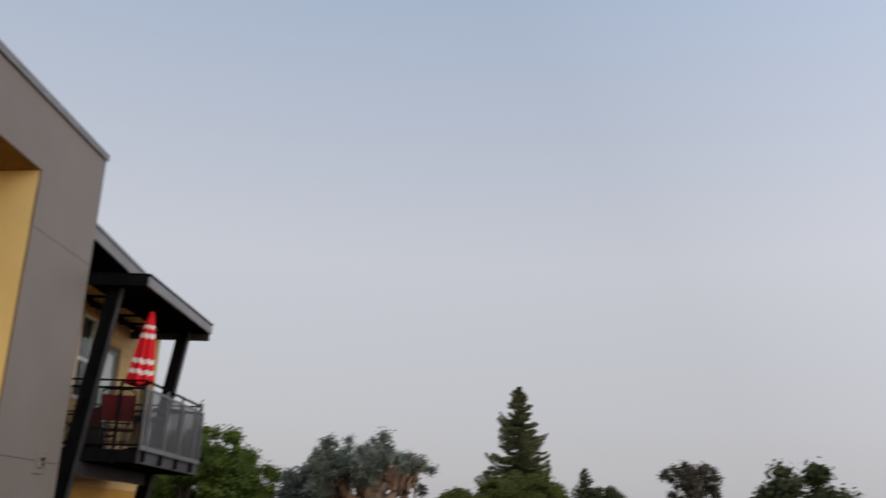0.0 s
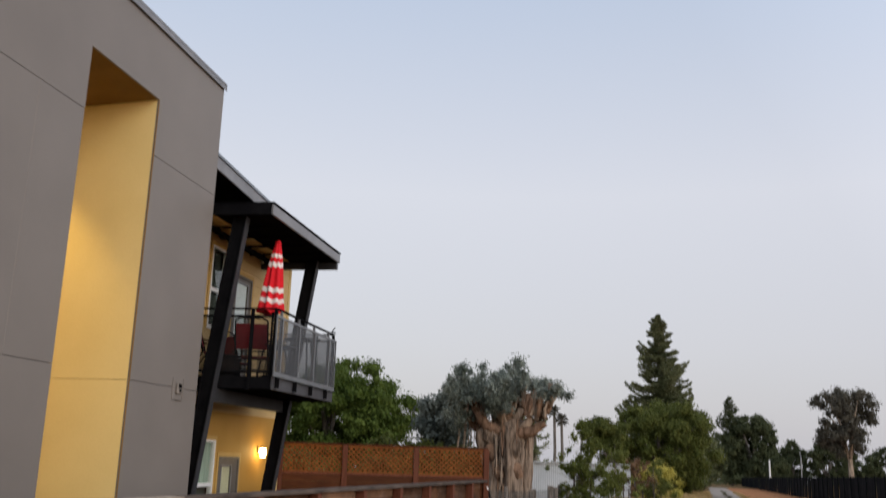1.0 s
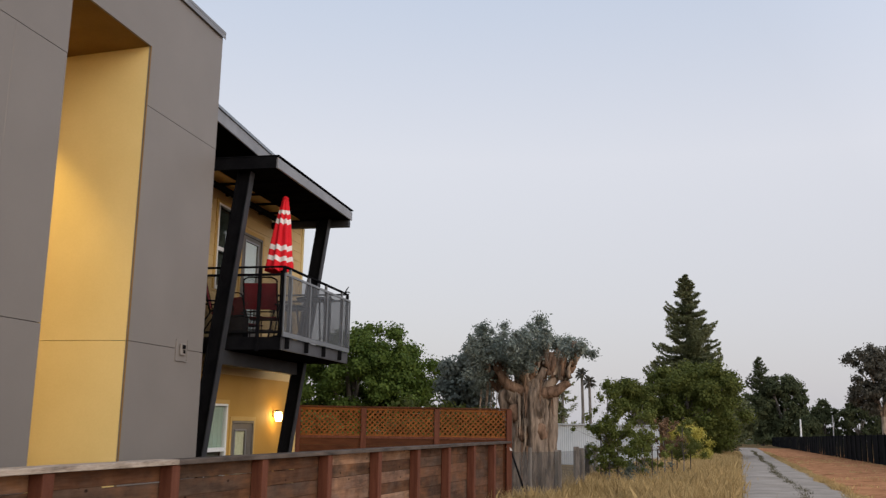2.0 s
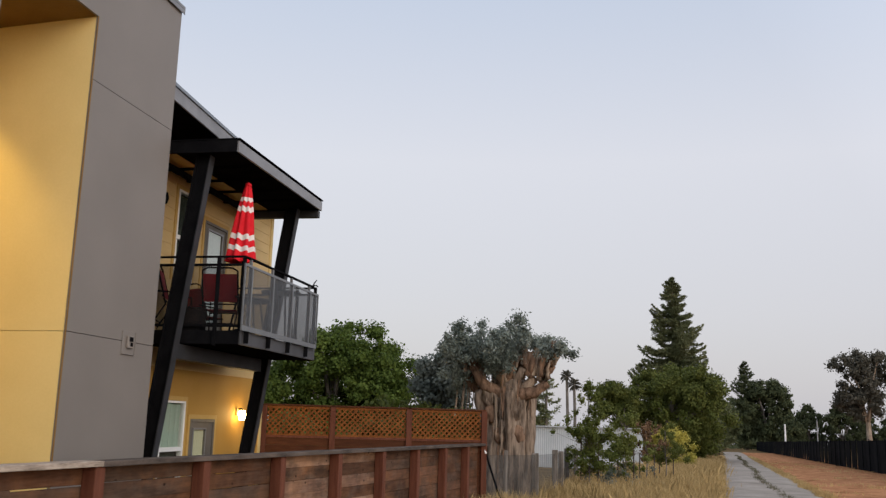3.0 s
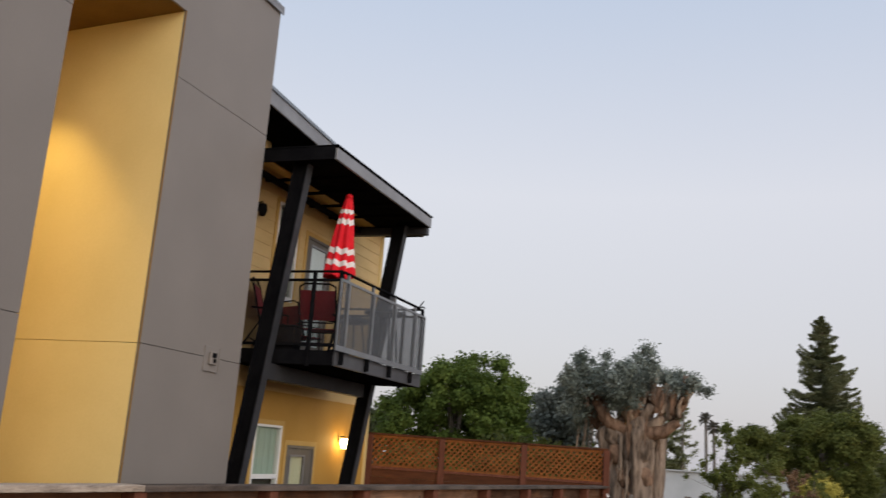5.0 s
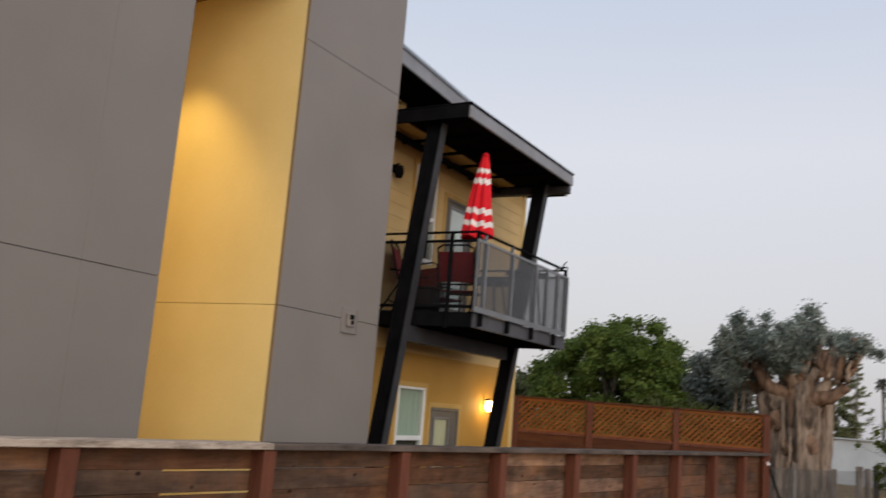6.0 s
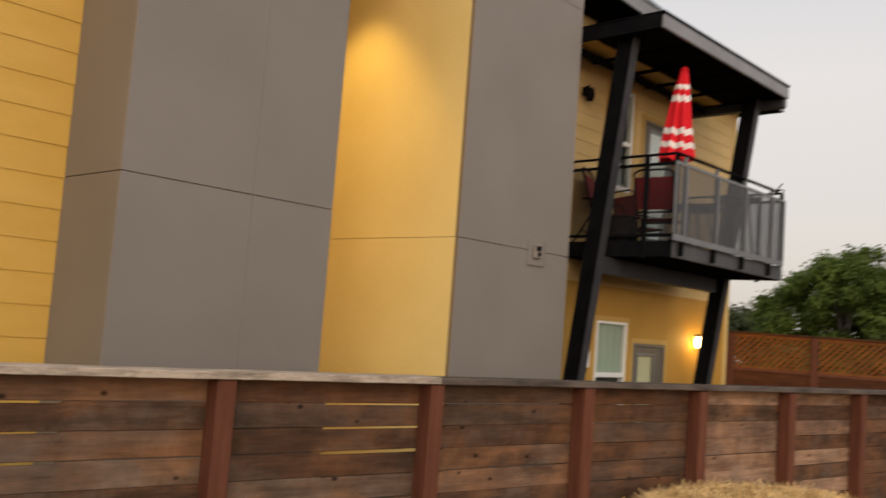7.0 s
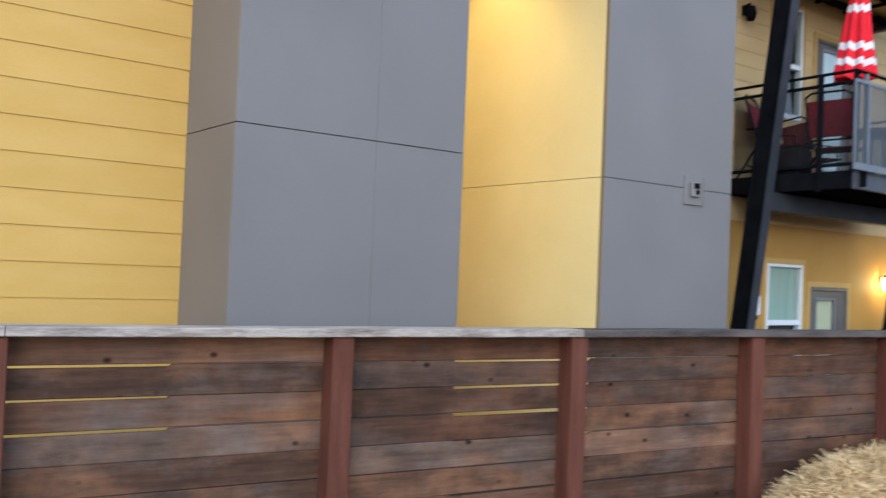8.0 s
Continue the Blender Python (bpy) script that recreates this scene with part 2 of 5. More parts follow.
M_CAPD = material("dark_cap_board", (0.040, 0.032, 0.027), (0.135, 0.105, 0.085), 2.2, 0.85, 0.4, stretch=(6, 0.8, 4), vary=0.2)
M_LAT = material("cedar_lattice", (0.14, 0.046, 0.011), (0.25, 0.086, 0.021), 5, 0.75, 0.2, vary=0.2)
M_LATF = material("cedar_fence_board", (0.051, 0.018, 0.008), (0.096, 0.034, 0.014), 3, 0.8, 0.25, stretch=(1, 1, 6), vary=0.2)
M_RED = material("red_umbrella_fabric", (0.60, 0.012, 0.020), (0.76, 0.020, 0.030), 6, 0.75, 0.1)
M_WFAB = material("white_umbrella_stripe", (0.72, 0.66, 0.62), (0.82, 0.76, 0.72), 6, 0.8, 0.1)
M_SLING = material("red_sling_fabric", (0.22, 0.016, 0.020), (0.34, 0.028, 0.034), 40, 0.7, 0.1)
M_SOIL = material("dry_soil_and_grass", (0.105, 0.070, 0.036), (0.20, 0.138, 0.070), 0.5, 0.95, 0.6, fine=9, spec=0.0)
M_TRAIL = material("gravel_trail", (0.235, 0.20, 0.165), (0.41, 0.355, 0.30), 0.9, 0.95, 0.5, fine=14, spec=0.0, span=(0.42, 0.95))
M_DIRT = material("orange_dirt", (0.22, 0.095, 0.045), (0.47, 0.225, 0.112), 1.3, 0.95, 0.9, fine=9, spec=0.0, span=(0.46, 0.84))
M_GRASS = material("dry_grass_blades", (0.33, 0.225, 0.092), (0.54, 0.39, 0.18), 0.8, 0.8, vary=0.35)
M_WEED = material("low_trail_weeds", (0.10, 0.092, 0.052), (0.19, 0.165, 0.10), 0.8, 0.8, vary=0.35)
M_STRAW = material("straw_mulch", (0.44, 0.275, 0.11), (0.80, 0.565, 0.275), 3, 0.8, vary=0.4)
M_GREEN = material("walnut_leaves", (0.044, 0.074, 0.013), (0.112, 0.155, 0.031), 0.8, 0.6, vary=0.22, fine=2, leaf=0.35)
M_OAK = material("oak_leaves", (0.074, 0.093, 0.019), (0.162, 0.177, 0.046), 0.5, 0.65, vary=0.25, fine=2, leaf=0.35)
M_BLUE = material("blue_gum_leaves", (0.096, 0.120, 0.096), (0.274, 0.301, 0.253), 0.9, 0.5, vary=0.4, fine=3, leaf=0.35)
M_CONIF = material("redwood_needles", (0.122, 0.139, 0.060), (0.256, 0.262, 0.130), 0.5, 0.7, vary=0.35, fine=2, leaf=0.35)
M_FAR = material("far_dark_leaves", (0.048, 0.060, 0.028), (0.101, 0.115, 0.055), 0.3, 0.8, vary=0.3, fine=1, leaf=0.35)
M_EUCF = material("far_gum_leaves", (0.069, 0.066, 0.048), (0.144, 0.131, 0.100), 0.3, 0.8, vary=0.35, leaf=0.35)
M_YSHR = material("yellow_shrub_leaves", (0.297, 0.267, 0.048), (0.523, 0.452, 0.107), 0.8, 0.7, vary=0.3, leaf=0.35)
M_BARK = material("peeling_gum_bark", (0.050, 0.035, 0.024), (0.31, 0.236, 0.175), 3.2, 0.85, 1.0, stretch=(2.6, 2.6, 0.42), fine=13, span=(0.52, 0.90))
M_BARKP = material("pale_shed_bark", (0.14, 0.098, 0.065), (0.44, 0.34, 0.25), 4.0, 0.85, 0.6, stretch=(2.2, 2.2, 0.5), fine=13, span=(0.45, 0.92))
M_BARKR = material("reddish_gum_bark", (0.050, 0.028, 0.017), (0.29, 0.182, 0.118), 4.0, 0.85, 1.0, stretch=(2.2, 2.2, 0.6), fine=13, span=(0.48, 0.92))
M_BARKD = material("gray_bark", (0.10, 0.085, 0.07), (0.24, 0.21, 0.18), 3, 0.9, 0.5, stretch=(3, 3, 0.6))
M_BSCR = material("black_fence_screen", (0.006, 0.007, 0.008), (0.014, 0.015, 0.017), 2, 0.9, 0.1, spec=0.03)
M_SHED = material("pale_corrugated_wall", (0.40, 0.42, 0.42), (0.50, 0.52, 0.52), 1, 0.6)
M_GALV = material("galvanized_steel", (0.25, 0.25, 0.25), (0.36, 0.36, 0.36), 5, 0.5, metal=0.5)
M_MESH = material("weathered_wire_mesh", (0.08, 0.075, 0.07), (0.13, 0.125, 0.115), 3, 0.7, clear=0.62)


# ---- mesh helpers ----
def box(bm, x0, x1, y0, y1, z0, z1, bevel=0.0):
    g = bmesh.ops.create_cube(bm, size=1.0)
    for v in g["verts"]:
        v.co = Vector((x0 + (v.co.x + .5) * (x1 - x0), y0 + (v.co.y + .5) * (y1 - y0), z0 + (v.co.z + .5) * (z1 - z0)))
    if bevel:
        es = list({e for v in g["verts"] for e in v.link_edges})
        bmesh.ops.bevel(bm, geom=es, offset=bevel, segments=1, affect="EDGES", clamp_overlap=True)
    return bm


def boxes(*specs, bevel=0.0):
    bm = bmesh.new()
    for s in specs:
        box(bm, *s, bevel=bevel)
    return bm


def tube(bm, pts, radii, n=8):
    """A tapered round limb along pts."""
    rings = []
    pts = [Vector(p) for p in pts]
    for i, (p, r) in enumerate(zip(pts, radii)):
        d = (pts[min(i + 1, len(pts) - 1)] - pts[max(i - 1, 0)]).normalized()
        side = d.cross(Vector((0, 0, 1)) if abs(d.z) < 0.95 else Vector((1, 0, 0))).normalized()
        up = side.cross(d)
        rings.append([bm.verts.new(p + r * (math.cos(a) * side + math.sin(a) * up)) for a in (math.tau * k / n for k in range(n))])
    for a, b in zip(rings, rings[1:]):
        for k in range(n):
            bm.faces.new((a[k], a[(k + 1) % n], b[(k + 1) % n], b[k]))
    bm.faces.new(rings[0][::-1])
    bm.faces.new(rings[-1])
    return bm


def beam(bm, a, b, w, d):
    """A square bar from a to b: w wide across y, d deep."""
    a, b = Vector(a), Vector(b)
    up = (b - a).normalized()
    side = Vector((0, 1, 0))
    if abs(up.y) > 0.9:
        side = Vector((1, 0, 0))
    side = (side - up * side.dot(up)).normalized()
    out = up.cross(side)
    vs = [[bm.verts.new(p + side * sx * w / 2 + out * sy * d / 2) for sx, sy in ((-1, -1), (1, -1), (1, 1), (-1, 1))] for p in (a, b)]
    for k in range(4):
        bm.faces.new((vs[0][k], vs[0][(k + 1) % 4], vs[1][(k + 1) % 4], vs[1][k]))
    bm.faces.new(vs[0][::-1])
    bm.faces.new(vs[1])
    return bm


def mesh_of(name, bm, mat, smooth=False):
    bmesh.ops.recalc_face_normals(bm, faces=bm.faces[:])
    me = bpy.data.meshes.new(name)
    bm.to_mesh(me)
    bm.free()
    me.materials.append(mat)
    if smooth:
        me.shade_smooth()
    return me


def part(name, bm, mat, parent, label="", smooth=False):
    ob = new(name, mesh_of(name, bm, mat, smooth))
    ob.parent = parent
    if parent is not None:
        m = parent.matrix_basis.copy()
        if parent.parent is not None:
            m = parent.parent.matrix_basis @ parent.matrix_parent_inverse @ m
        ob.matrix_parent_inverse = m.inverted()
    return tagged(ob, label) if label else ob


def local(name, data, parent, m=None, label=""):
    """A part given in its thing's own frame."""
    ob = new(name, data)
    ob.parent = parent
    if m is not None:
        ob.matrix_basis = m
    return tagged(ob, label) if label else ob


def thing(name, place, label, category, group="", kind=""):
    ob = new(name)
    ob.matrix_basis = place if isinstance(place, Matrix) else Matrix.Translation(place)
    ob.empty_display_size = 0.2
    return tagged(ob, label, category, group, kind)


def raw(name, verts, faces, mat):
    me = bpy.data.meshes.new(name)
    me.from_pydata(verts, [], faces)
    me.materials.append(mat)
    return me


def level(x, y):
    """Height of the ground, which falls gently away."""
    return -0.012 * y


# ---- ground ----
def ground():
    xs = np.unique(np.concatenate([np.linspace(-400, -60, 12), np.linspace(-60, 60, 81), np.linspace(60, 400, 12)]))
    ys = np.unique(np.concatenate([np.linspace(-200, -20, 8), np.linspace(-20, 140, 107), np.linspace(140, 700, 14)]))
    vs = [(x, y, level(x, y) + 0.05 * noise.noise((x * .3, y * .3, 0)) * (0.2 if y < 25 else 1)) for y in ys for x in xs]
    n = len(xs)
    fs = [(j * n + i, j * n + i + 1, (j + 1) * n + i + 1, (j + 1) * n + i) for j in range(len(ys) - 1) for i in range(n - 1)]
    ob = new("ground", raw("ground", vs, fs, M_SOIL))
    ob.data.shade_smooth()
    return tagged(ob, "dry bare soil with patches of dead grass", "ground", kind="structure")


def trail_x(y):
    return 5.95 + 0.10 * (y - 41.6)


def strip(name, left, right, lift, mat, label, category, y0=-15, y1=175, cols=9, rough=0.0):
    vs, fs = [], []
    ys = np.arange(y0, y1, 0.4)
    for y in ys:
        wob = [0.20 * noise.noise((y * .35, e, 3)) + 0.16 * noise.noise((y * 1.7, e, 5)) for e in (left, right)]
        a, b = trail_x(y) + left + wob[0], trail_x(y) + right + wob[1]
        for k in range(cols):
            u = k / (cols - 1)
            x = a + (b - a) * u
            edge = min(u, 1 - u) * 2
            vs.append((x, y, level(x, y) + lift * min(1, edge * 4) - 0.02 * (edge == 0) + 0.045 + 0.02 * noise.noise((x * 2, y * .8, 1)) + rough * (noise.noise((x * 1.1, y * .9, 7)) + .5 * noise.noise((x * 3.1, y * 2.3, 9)))))
    for j in range(len(ys) - 1):
        for k in range(cols - 1):
            i = j * cols + k
            fs.append((i, i + 1, i + 1 + cols, i + cols))
    ob = new(name, raw(name, vs, fs, mat))
    ob.data.shade_smooth()
    return tagged(ob, label, category, kind="structure")


ground()
strip("trail", -1.42, 1.58, 0.03, M_TRAIL, "pale gray packed gravel walking trail", "trail")
strip("dirt_verge", 1.62, 10.0, 0.02, M_DIRT, "bare orange dirt verge beside the trail", "dirt", cols=25, rough=.06)


# unseen dark sheet added between building and fence, cuts light bounced onto the walls
vs, fs = [], []
for i, y in enumerate(np.arange(-10, 22.6, 0.5)):
    for x in (-6.6, -4.98 + .12 * y + .9):
        vs.append((float(x) - (1.2 if x > -6 else 0), float(y), level(x, y) + .075))
    if i:
        fs.append((2 * i - 2, 2 * i - 1, 2 * i + 1, 2 * i))
tagged(new("bounce_cut_sheet", raw("bounce_cut_sheet", vs, fs, material("asphalt", (0.030, 0.030, 0.030), (0.055, 0.054, 0.052), 1.0, 0.9, 0.4, fine=60, spec=0.1))), "unseen dark sheet added between building and fence to cut bounced light", "asphalt", kind="structure")


# ---- apartment building ----
GX, WX = -5.72, -6.67            # gray front, siding behind it
Y0, Y1, Y2, Y3, YE = 8.01, 10.085, 11.805, 13.83, 20.13
ZB, ZS1, ZSL, ZS2, ZT, ZR = -0.6, 2.525, 2.556, 5.615, 7.48, 6.43
RB = -8.95                       # back of the recess
building = thing("apartment_building", (-9.0, 11.0, ZB), "two-storey apartment building with gray panels and yellow siding", "building")


def gray_panels():
    g, t = 0.003, 0.03
    ys = 9.205
    part("wall", boxes((GX - 0.25, GX - t - 0.002, Y0 + t, Y1 - t, ZB, ZT - .02), (GX - 0.25, GX - t - 0.002, Y2 + t, Y3 - .02, ZB, ZT - .02),
                       (GX - 0.25, GX - t - 0.002, Y1 - t, Y2 + t, ZR + .03, ZT - .02)), M_DARK, building)
    left = ((ZB, ZSL - g), (ZSL + g, ZS2 - g))
    right = ((ZB, ZS1 - g), (ZS1 + g, ZS2 - g))
    for a, b, rows in ((Y0, ys - .001, left), (ys + .001, Y1, left), (Y2, Y3, right)):
        for z0, z1 in rows:
            part("panel", boxes((GX - t, GX, a, b, z0, z1), bevel=0.003), M_GRAY, building)
    bm = bmesh.new()
    z0 = ZS2 + g
    ring = [(Y0, z0), (Y1, z0), (Y1, ZR), (Y2, ZR), (Y2, z0), (Y3, z0), (Y3, ZT), (Y0, ZT)]
    fr, bk = [[bm.verts.new((x, y, z)) for y, z in ring] for x in (GX, GX - t)]
    for grp in ((0, 1, 2, 7), (2, 3, 6, 7), (3, 4, 5, 6)):
        bm.faces.new([fr[i] for i in grp])
        bm.faces.new([bk[i] for i in grp][::-1])
    for i in range(8):
        bm.faces.new((fr[i], fr[(i + 1) % 8], bk[(i + 1) % 8], bk[i]))
    part("panel", bm, M_GRAY, building)
    # returns at both ends of the projecting block
    for z0, z1 in (*left, (ZS2 + g, ZT)):
        part("panel", boxes((WX - .02, GX - t - .001, Y0, Y0 + t, z0, z1), bevel=0.003), M_GRAY, building)
    for z0, z1 in (*right, (ZS2 + g, ZT)):
        part("panel", boxes((WX - .02, GX - t - .001, Y3 - t, Y3, z0, z1), bevel=0.003), M_GRAY, building)
    part("coping", boxes((GX - .30, GX + .035, Y0 - .035, Y3 + .035, ZT + .002, ZT + .05), (GX + .022, GX + .035, Y0 - .035, Y3 + .035, ZT - .07, ZT + .002), bevel=.004), M_FLASH, building, "thin metal coping along the parapet")
    part("flat_roof", boxes((-12.0, GX - .31, Y0 - .03, Y3, ZT - .25, ZT - .05)), M_DARK, building)


def recess():
    g = 0.0032
    for z0, z1 in ((ZB, ZS1 - g), (ZS1 + g, ZR - .002)):
        part("panel", boxes((RB, GX - .031, Y2, Y2 + .03, z0, z1)), M_PALE, building)
        part("panel", boxes((RB, GX - .031, Y1 - .03, Y1, z0, z1)), M_PALE, building)
        part("panel", boxes((RB - .03, RB, Y1, Y2, z0, z1)), M_PALE, building)
    part("edge_trim", boxes((GX - .004, GX + .003, Y2 - .008, Y2 + .010, ZB, ZR)), M_BROWN, building)
    bm = boxes((RB, GX - .031, Y1, Y2, ZR, ZR + .03))
    for v in bm.verts:
        v.co.z -= .055 * (GX - v.co.x)
    part("recess_soffit", bm, M_BROWN, building)


def siding(y0, y1, z0, z1, exposure=0.262, holes=(), paint=M_YELLOW):
    """Lap boards, each leaning out over the one below; holes: (y0, y1, z0, z1) left free."""
    z = z0
    while z < z1 - 0.02:
        top = min(z + exposure, z1)
        spans = [(y0, y1)]
        pieces = []
        for h0, h1, hz0, hz1 in holes:
            if z < hz1 < top - 0.012:
                pieces.append((h0, h1, hz1, top))
            if z + 0.012 < hz0 < top:
                pieces.append((h0, h1, z, hz0))
            if hz0 < top - 0.01 and hz1 > z + 0.01:
                spans = [s for a, b in spans for s in ((a, min(b, h0)), (max(a, h1), b)) if s[1] - s[0] > 0.01]
        for a, b, lo, hi in [(a, b, z, top) for a, b in spans] + pieces:
            bm = bmesh.new()
            prof = [(WX - .03, lo), (WX + .012 - .009 * (lo - z) / exposure, lo), (WX + .012 - .009 * (hi - z) / exposure, hi), (WX - .03, hi)]
            ra, rb = [[bm.verts.new((x, y, zz)) for x, zz in prof] for y in (a, b)]
            for k in range(4):
                bm.faces.new((ra[k], ra[(k + 1) % 4], rb[(k + 1) % 4], rb[k]))
            bm.faces.new(ra[::-1])
            bm.faces.new(rb)
            part("siding_board", bm, paint, building)
        z = top


def casing(y0, y1, z0, z1, owner):
    """Flat boards round an opening."""
    w = .075
    for a, b, c, d in ((y0 - w, y0 - .002, z0, z1 + w), (y1 + .002, y1 + w, z0, z1 + w), (y0 - .001, y1 + .001, z1 + .002, z1 + w)):
        part("casing_board", boxes((WX - .01, WX + .026, a, b, c, d), bevel=.003), M_TRIM, owner)


def window(y0, y1, z0, z1, rail=None, blind=None):
    w = part("window", boxes((WX - .06, WX + .035, y0, y0 + .038, z0, z1), (WX - .06, WX + .035, y1 - .038, y1, z0, z1), (WX - .06, WX + .035, y0 + .038, y1 - .038, z1 - .038, z1),
                             (WX - .06, WX + .035, y0 + .038, y1 - .038, z0, z0 + .07), bevel=.004), M_WHITE, building, "white vinyl window frame")
    if rail:
        part("sash_rail", boxes((WX - .05, WX + .02, y0 + .038, y1 - .038, rail - .035, rail + .035), bevel=.004), M_WHITE, w)
    part("pane", boxes((WX + .006, WX + .010, y0 + .038, y1 - .038, z0 + .07, z1 - .038)), M_PANE, w).visible_shadow = False
    part("dark_room", boxes((WX - .115, WX - .10, y0 + .01, y1 - .01, z0 + .01, z1 - .01)), M_ROOM, w, "dim room behind the glass")
    if blind:
        part("blind", boxes(*((WX - .034 - .004 * (k % 2), WX - .028 - .004 * (k % 2), a, a + .086, blind, z1 - .04) for k, a in enumerate(np.arange(y0 + .042, y1 - .12, .09)))), M_BLIND, w, "pale green drawn vertical blind")
    casing(y0, y1, z0, z1, w)


def door(y0, y1, z0, z1, lite, cloth=None):
    d = part("door", boxes((WX - .05, WX + .006, y0 + .05, y1 - .05, z0, lite[2]), (WX - .05, WX + .006, y0 + .05, y1 - .05, lite[3], z1 - .05), (WX - .05, WX + .006, y0 + .05, lite[0], lite[2], lite[3]),
                           (WX - .05, WX + .006, lite[1], y1 - .05, lite[2], lite[3])), M_DOOR, building, "gray entrance door with a tall glass lite")
    part("door_frame", boxes((WX - .06, WX + .03, y0, y0 + .048, z0, z1), (WX - .06, WX + .03, y1 - .048, y1, z0, z1), (WX - .06, WX + .03, y0 + .048, y1 - .048, z1 - .048, z1), bevel=.004), M_DOOR, d)
    part("pane", boxes((WX - .004, WX - .001, lite[0], lite[1], lite[2], lite[3])), M_PANE, d).visible_shadow = False
    part("curtain", boxes((WX - .03, WX - .025, lite[0], lite[1], lite[2], lite[3])), cloth or M_CURT, d, "pale curtain behind the glass, on the upper door painted sky reflection")
    casing(y0, y1, z0, z1, d)
    part("bead", boxes((WX + .007, WX + .016, lite[0] - .03, lite[1] + .03, lite[3], lite[3] + .03), (WX + .007, WX + .016, lite[0] - .03, lite[0], lite[2], lite[3]), (WX + .007, WX + .016, lite[1], lite[1] + .03, lite[2], lite[3])), M_FLASH, d)
    bm = bmesh.new()
    tube(bm, [(WX + .01, y1 - .11, z0 + 1.0), (WX + .06, y1 - .11, z0 + 1.0), (WX + .06, y1 - .22, z0 + 1.0)], [.012] * 3)
    box(bm, WX + .007, WX + .012, y1 - .14, y1 - .08, z0 + .9, z0 + 1.1)
    part("door_handle", bm, M_STEEL, d, "dark lever handle")


gray_panels()
recess()
LDOOR, UDOOR = (16.99, 17.95, -0.50, 1.55), (16.99, 17.92, 2.87, 5.03)
LWIN, UWIN = (15.95, 16.77, 0.35, 1.84), (15.95, 16.62, 3.80, 5.33)
holes = [LDOOR, UDOOR, LWIN, UWIN]
siding(-6.0, Y0 - .002, ZB, 6.25)
# lower storey takes the shade-darkened yellow
siding(Y3 + .002, YE, ZB, 2.36, exposure=2.97, holes=holes, paint=M_SHADOWED)
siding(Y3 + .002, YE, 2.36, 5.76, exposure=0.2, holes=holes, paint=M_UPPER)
for z, y1 in ((5.76, 19.0), (5.96, 15.5)):
    siding(Y3 + .002, y1, z, z + .2, exposure=0.2, paint=M_UPPER)
part("wall", boxes((-6.95, WX - .12, -6.0, Y0, ZB, 6.25), (-6.95, WX - .12, Y3, YE - .02, ZB, 5.86)), M_DARK, building)
part("wall", boxes((-12.0, -6.96, -6.0, -5.9, ZB, 6.4), (-12.0, -11.9, -5.9, YE - .1, ZB, 5.86)), M_YELLOW, building)
part("wall", boxes((-11.9, WX - .031, YE - .1, YE - .001, ZB, 5.86)), M_YELLOW, building)
part("corner_trim", boxes((WX - .02, WX + .025, YE - .10, YE + .02, ZB, 5.86), (WX - .12, WX - .02, YE, YE + .02, ZB, 5.86), bevel=.003), M_TAN, building, "tan corner board")
window(*LWIN, rail=1.055, blind=1.06)
window(*UWIN, rail=4.53)
door(*LDOOR, (17.17, 17.62, 0.0, 1.37))
# upper lite: sky reflection painted on the sheet behind the glass
door(*UDOOR, (17.17, 17.74, 3.2, 4.88), M_SKYREF)
# main roof: deep eave with a pale fascia
EX = -5.93
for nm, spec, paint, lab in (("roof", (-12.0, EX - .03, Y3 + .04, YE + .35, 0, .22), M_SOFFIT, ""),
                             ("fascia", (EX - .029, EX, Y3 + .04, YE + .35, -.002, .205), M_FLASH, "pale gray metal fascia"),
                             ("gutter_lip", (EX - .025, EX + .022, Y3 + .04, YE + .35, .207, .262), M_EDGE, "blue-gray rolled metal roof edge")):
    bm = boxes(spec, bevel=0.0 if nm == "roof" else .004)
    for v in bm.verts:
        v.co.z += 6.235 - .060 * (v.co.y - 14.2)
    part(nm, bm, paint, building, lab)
part("roof", boxes((-12.0, -6.05, -6.4, Y0 - .04, 6.28, 6.52)), M_SOFFIT, building)
part("fascia", boxes((-6.049, -6.02, -6.4, Y0 - .04, 6.285, 6.555), bevel=.004), M_FLASH, building)

# recessed downlight in the soffit
ZD = ZR - .055 * 1.63
dl = thing("downlight", (-7.35, 10.94, ZD), "small recessed downlight in the soffit", "lamp")
bm = bmesh.new()
tube(bm, [(-7.35, 10.94, ZD - .012), (-7.35, 10.94, ZD + .001)], [.085, .085], 20)
part("trim_ring", bm, M_WHITE, dl)
bm = bmesh.new()
tube(bm, [(-7.35, 10.94, ZD - .016), (-7.35, 10.94, ZD - .0125)], [.06, .06], 20)
part("lens", bm, glowing("lamp_lens", (1.0, 0.70, 0.30), 3), dl, "glowing warm lens")
spot = new("downlight_beam", bpy.data.lights.new("downlight_beam", "SPOT"))
spot.data.energy, spot.data.color, spot.data.spot_size, spot.data.spot_blend, spot.data.shadow_soft_size = 300, (1.0, 0.70, 0.26), radians(78), 0.55, 0.09
spot.matrix_world = look((-7.35, 10.94, ZD - .03), (-7.35, 11.0, 0))


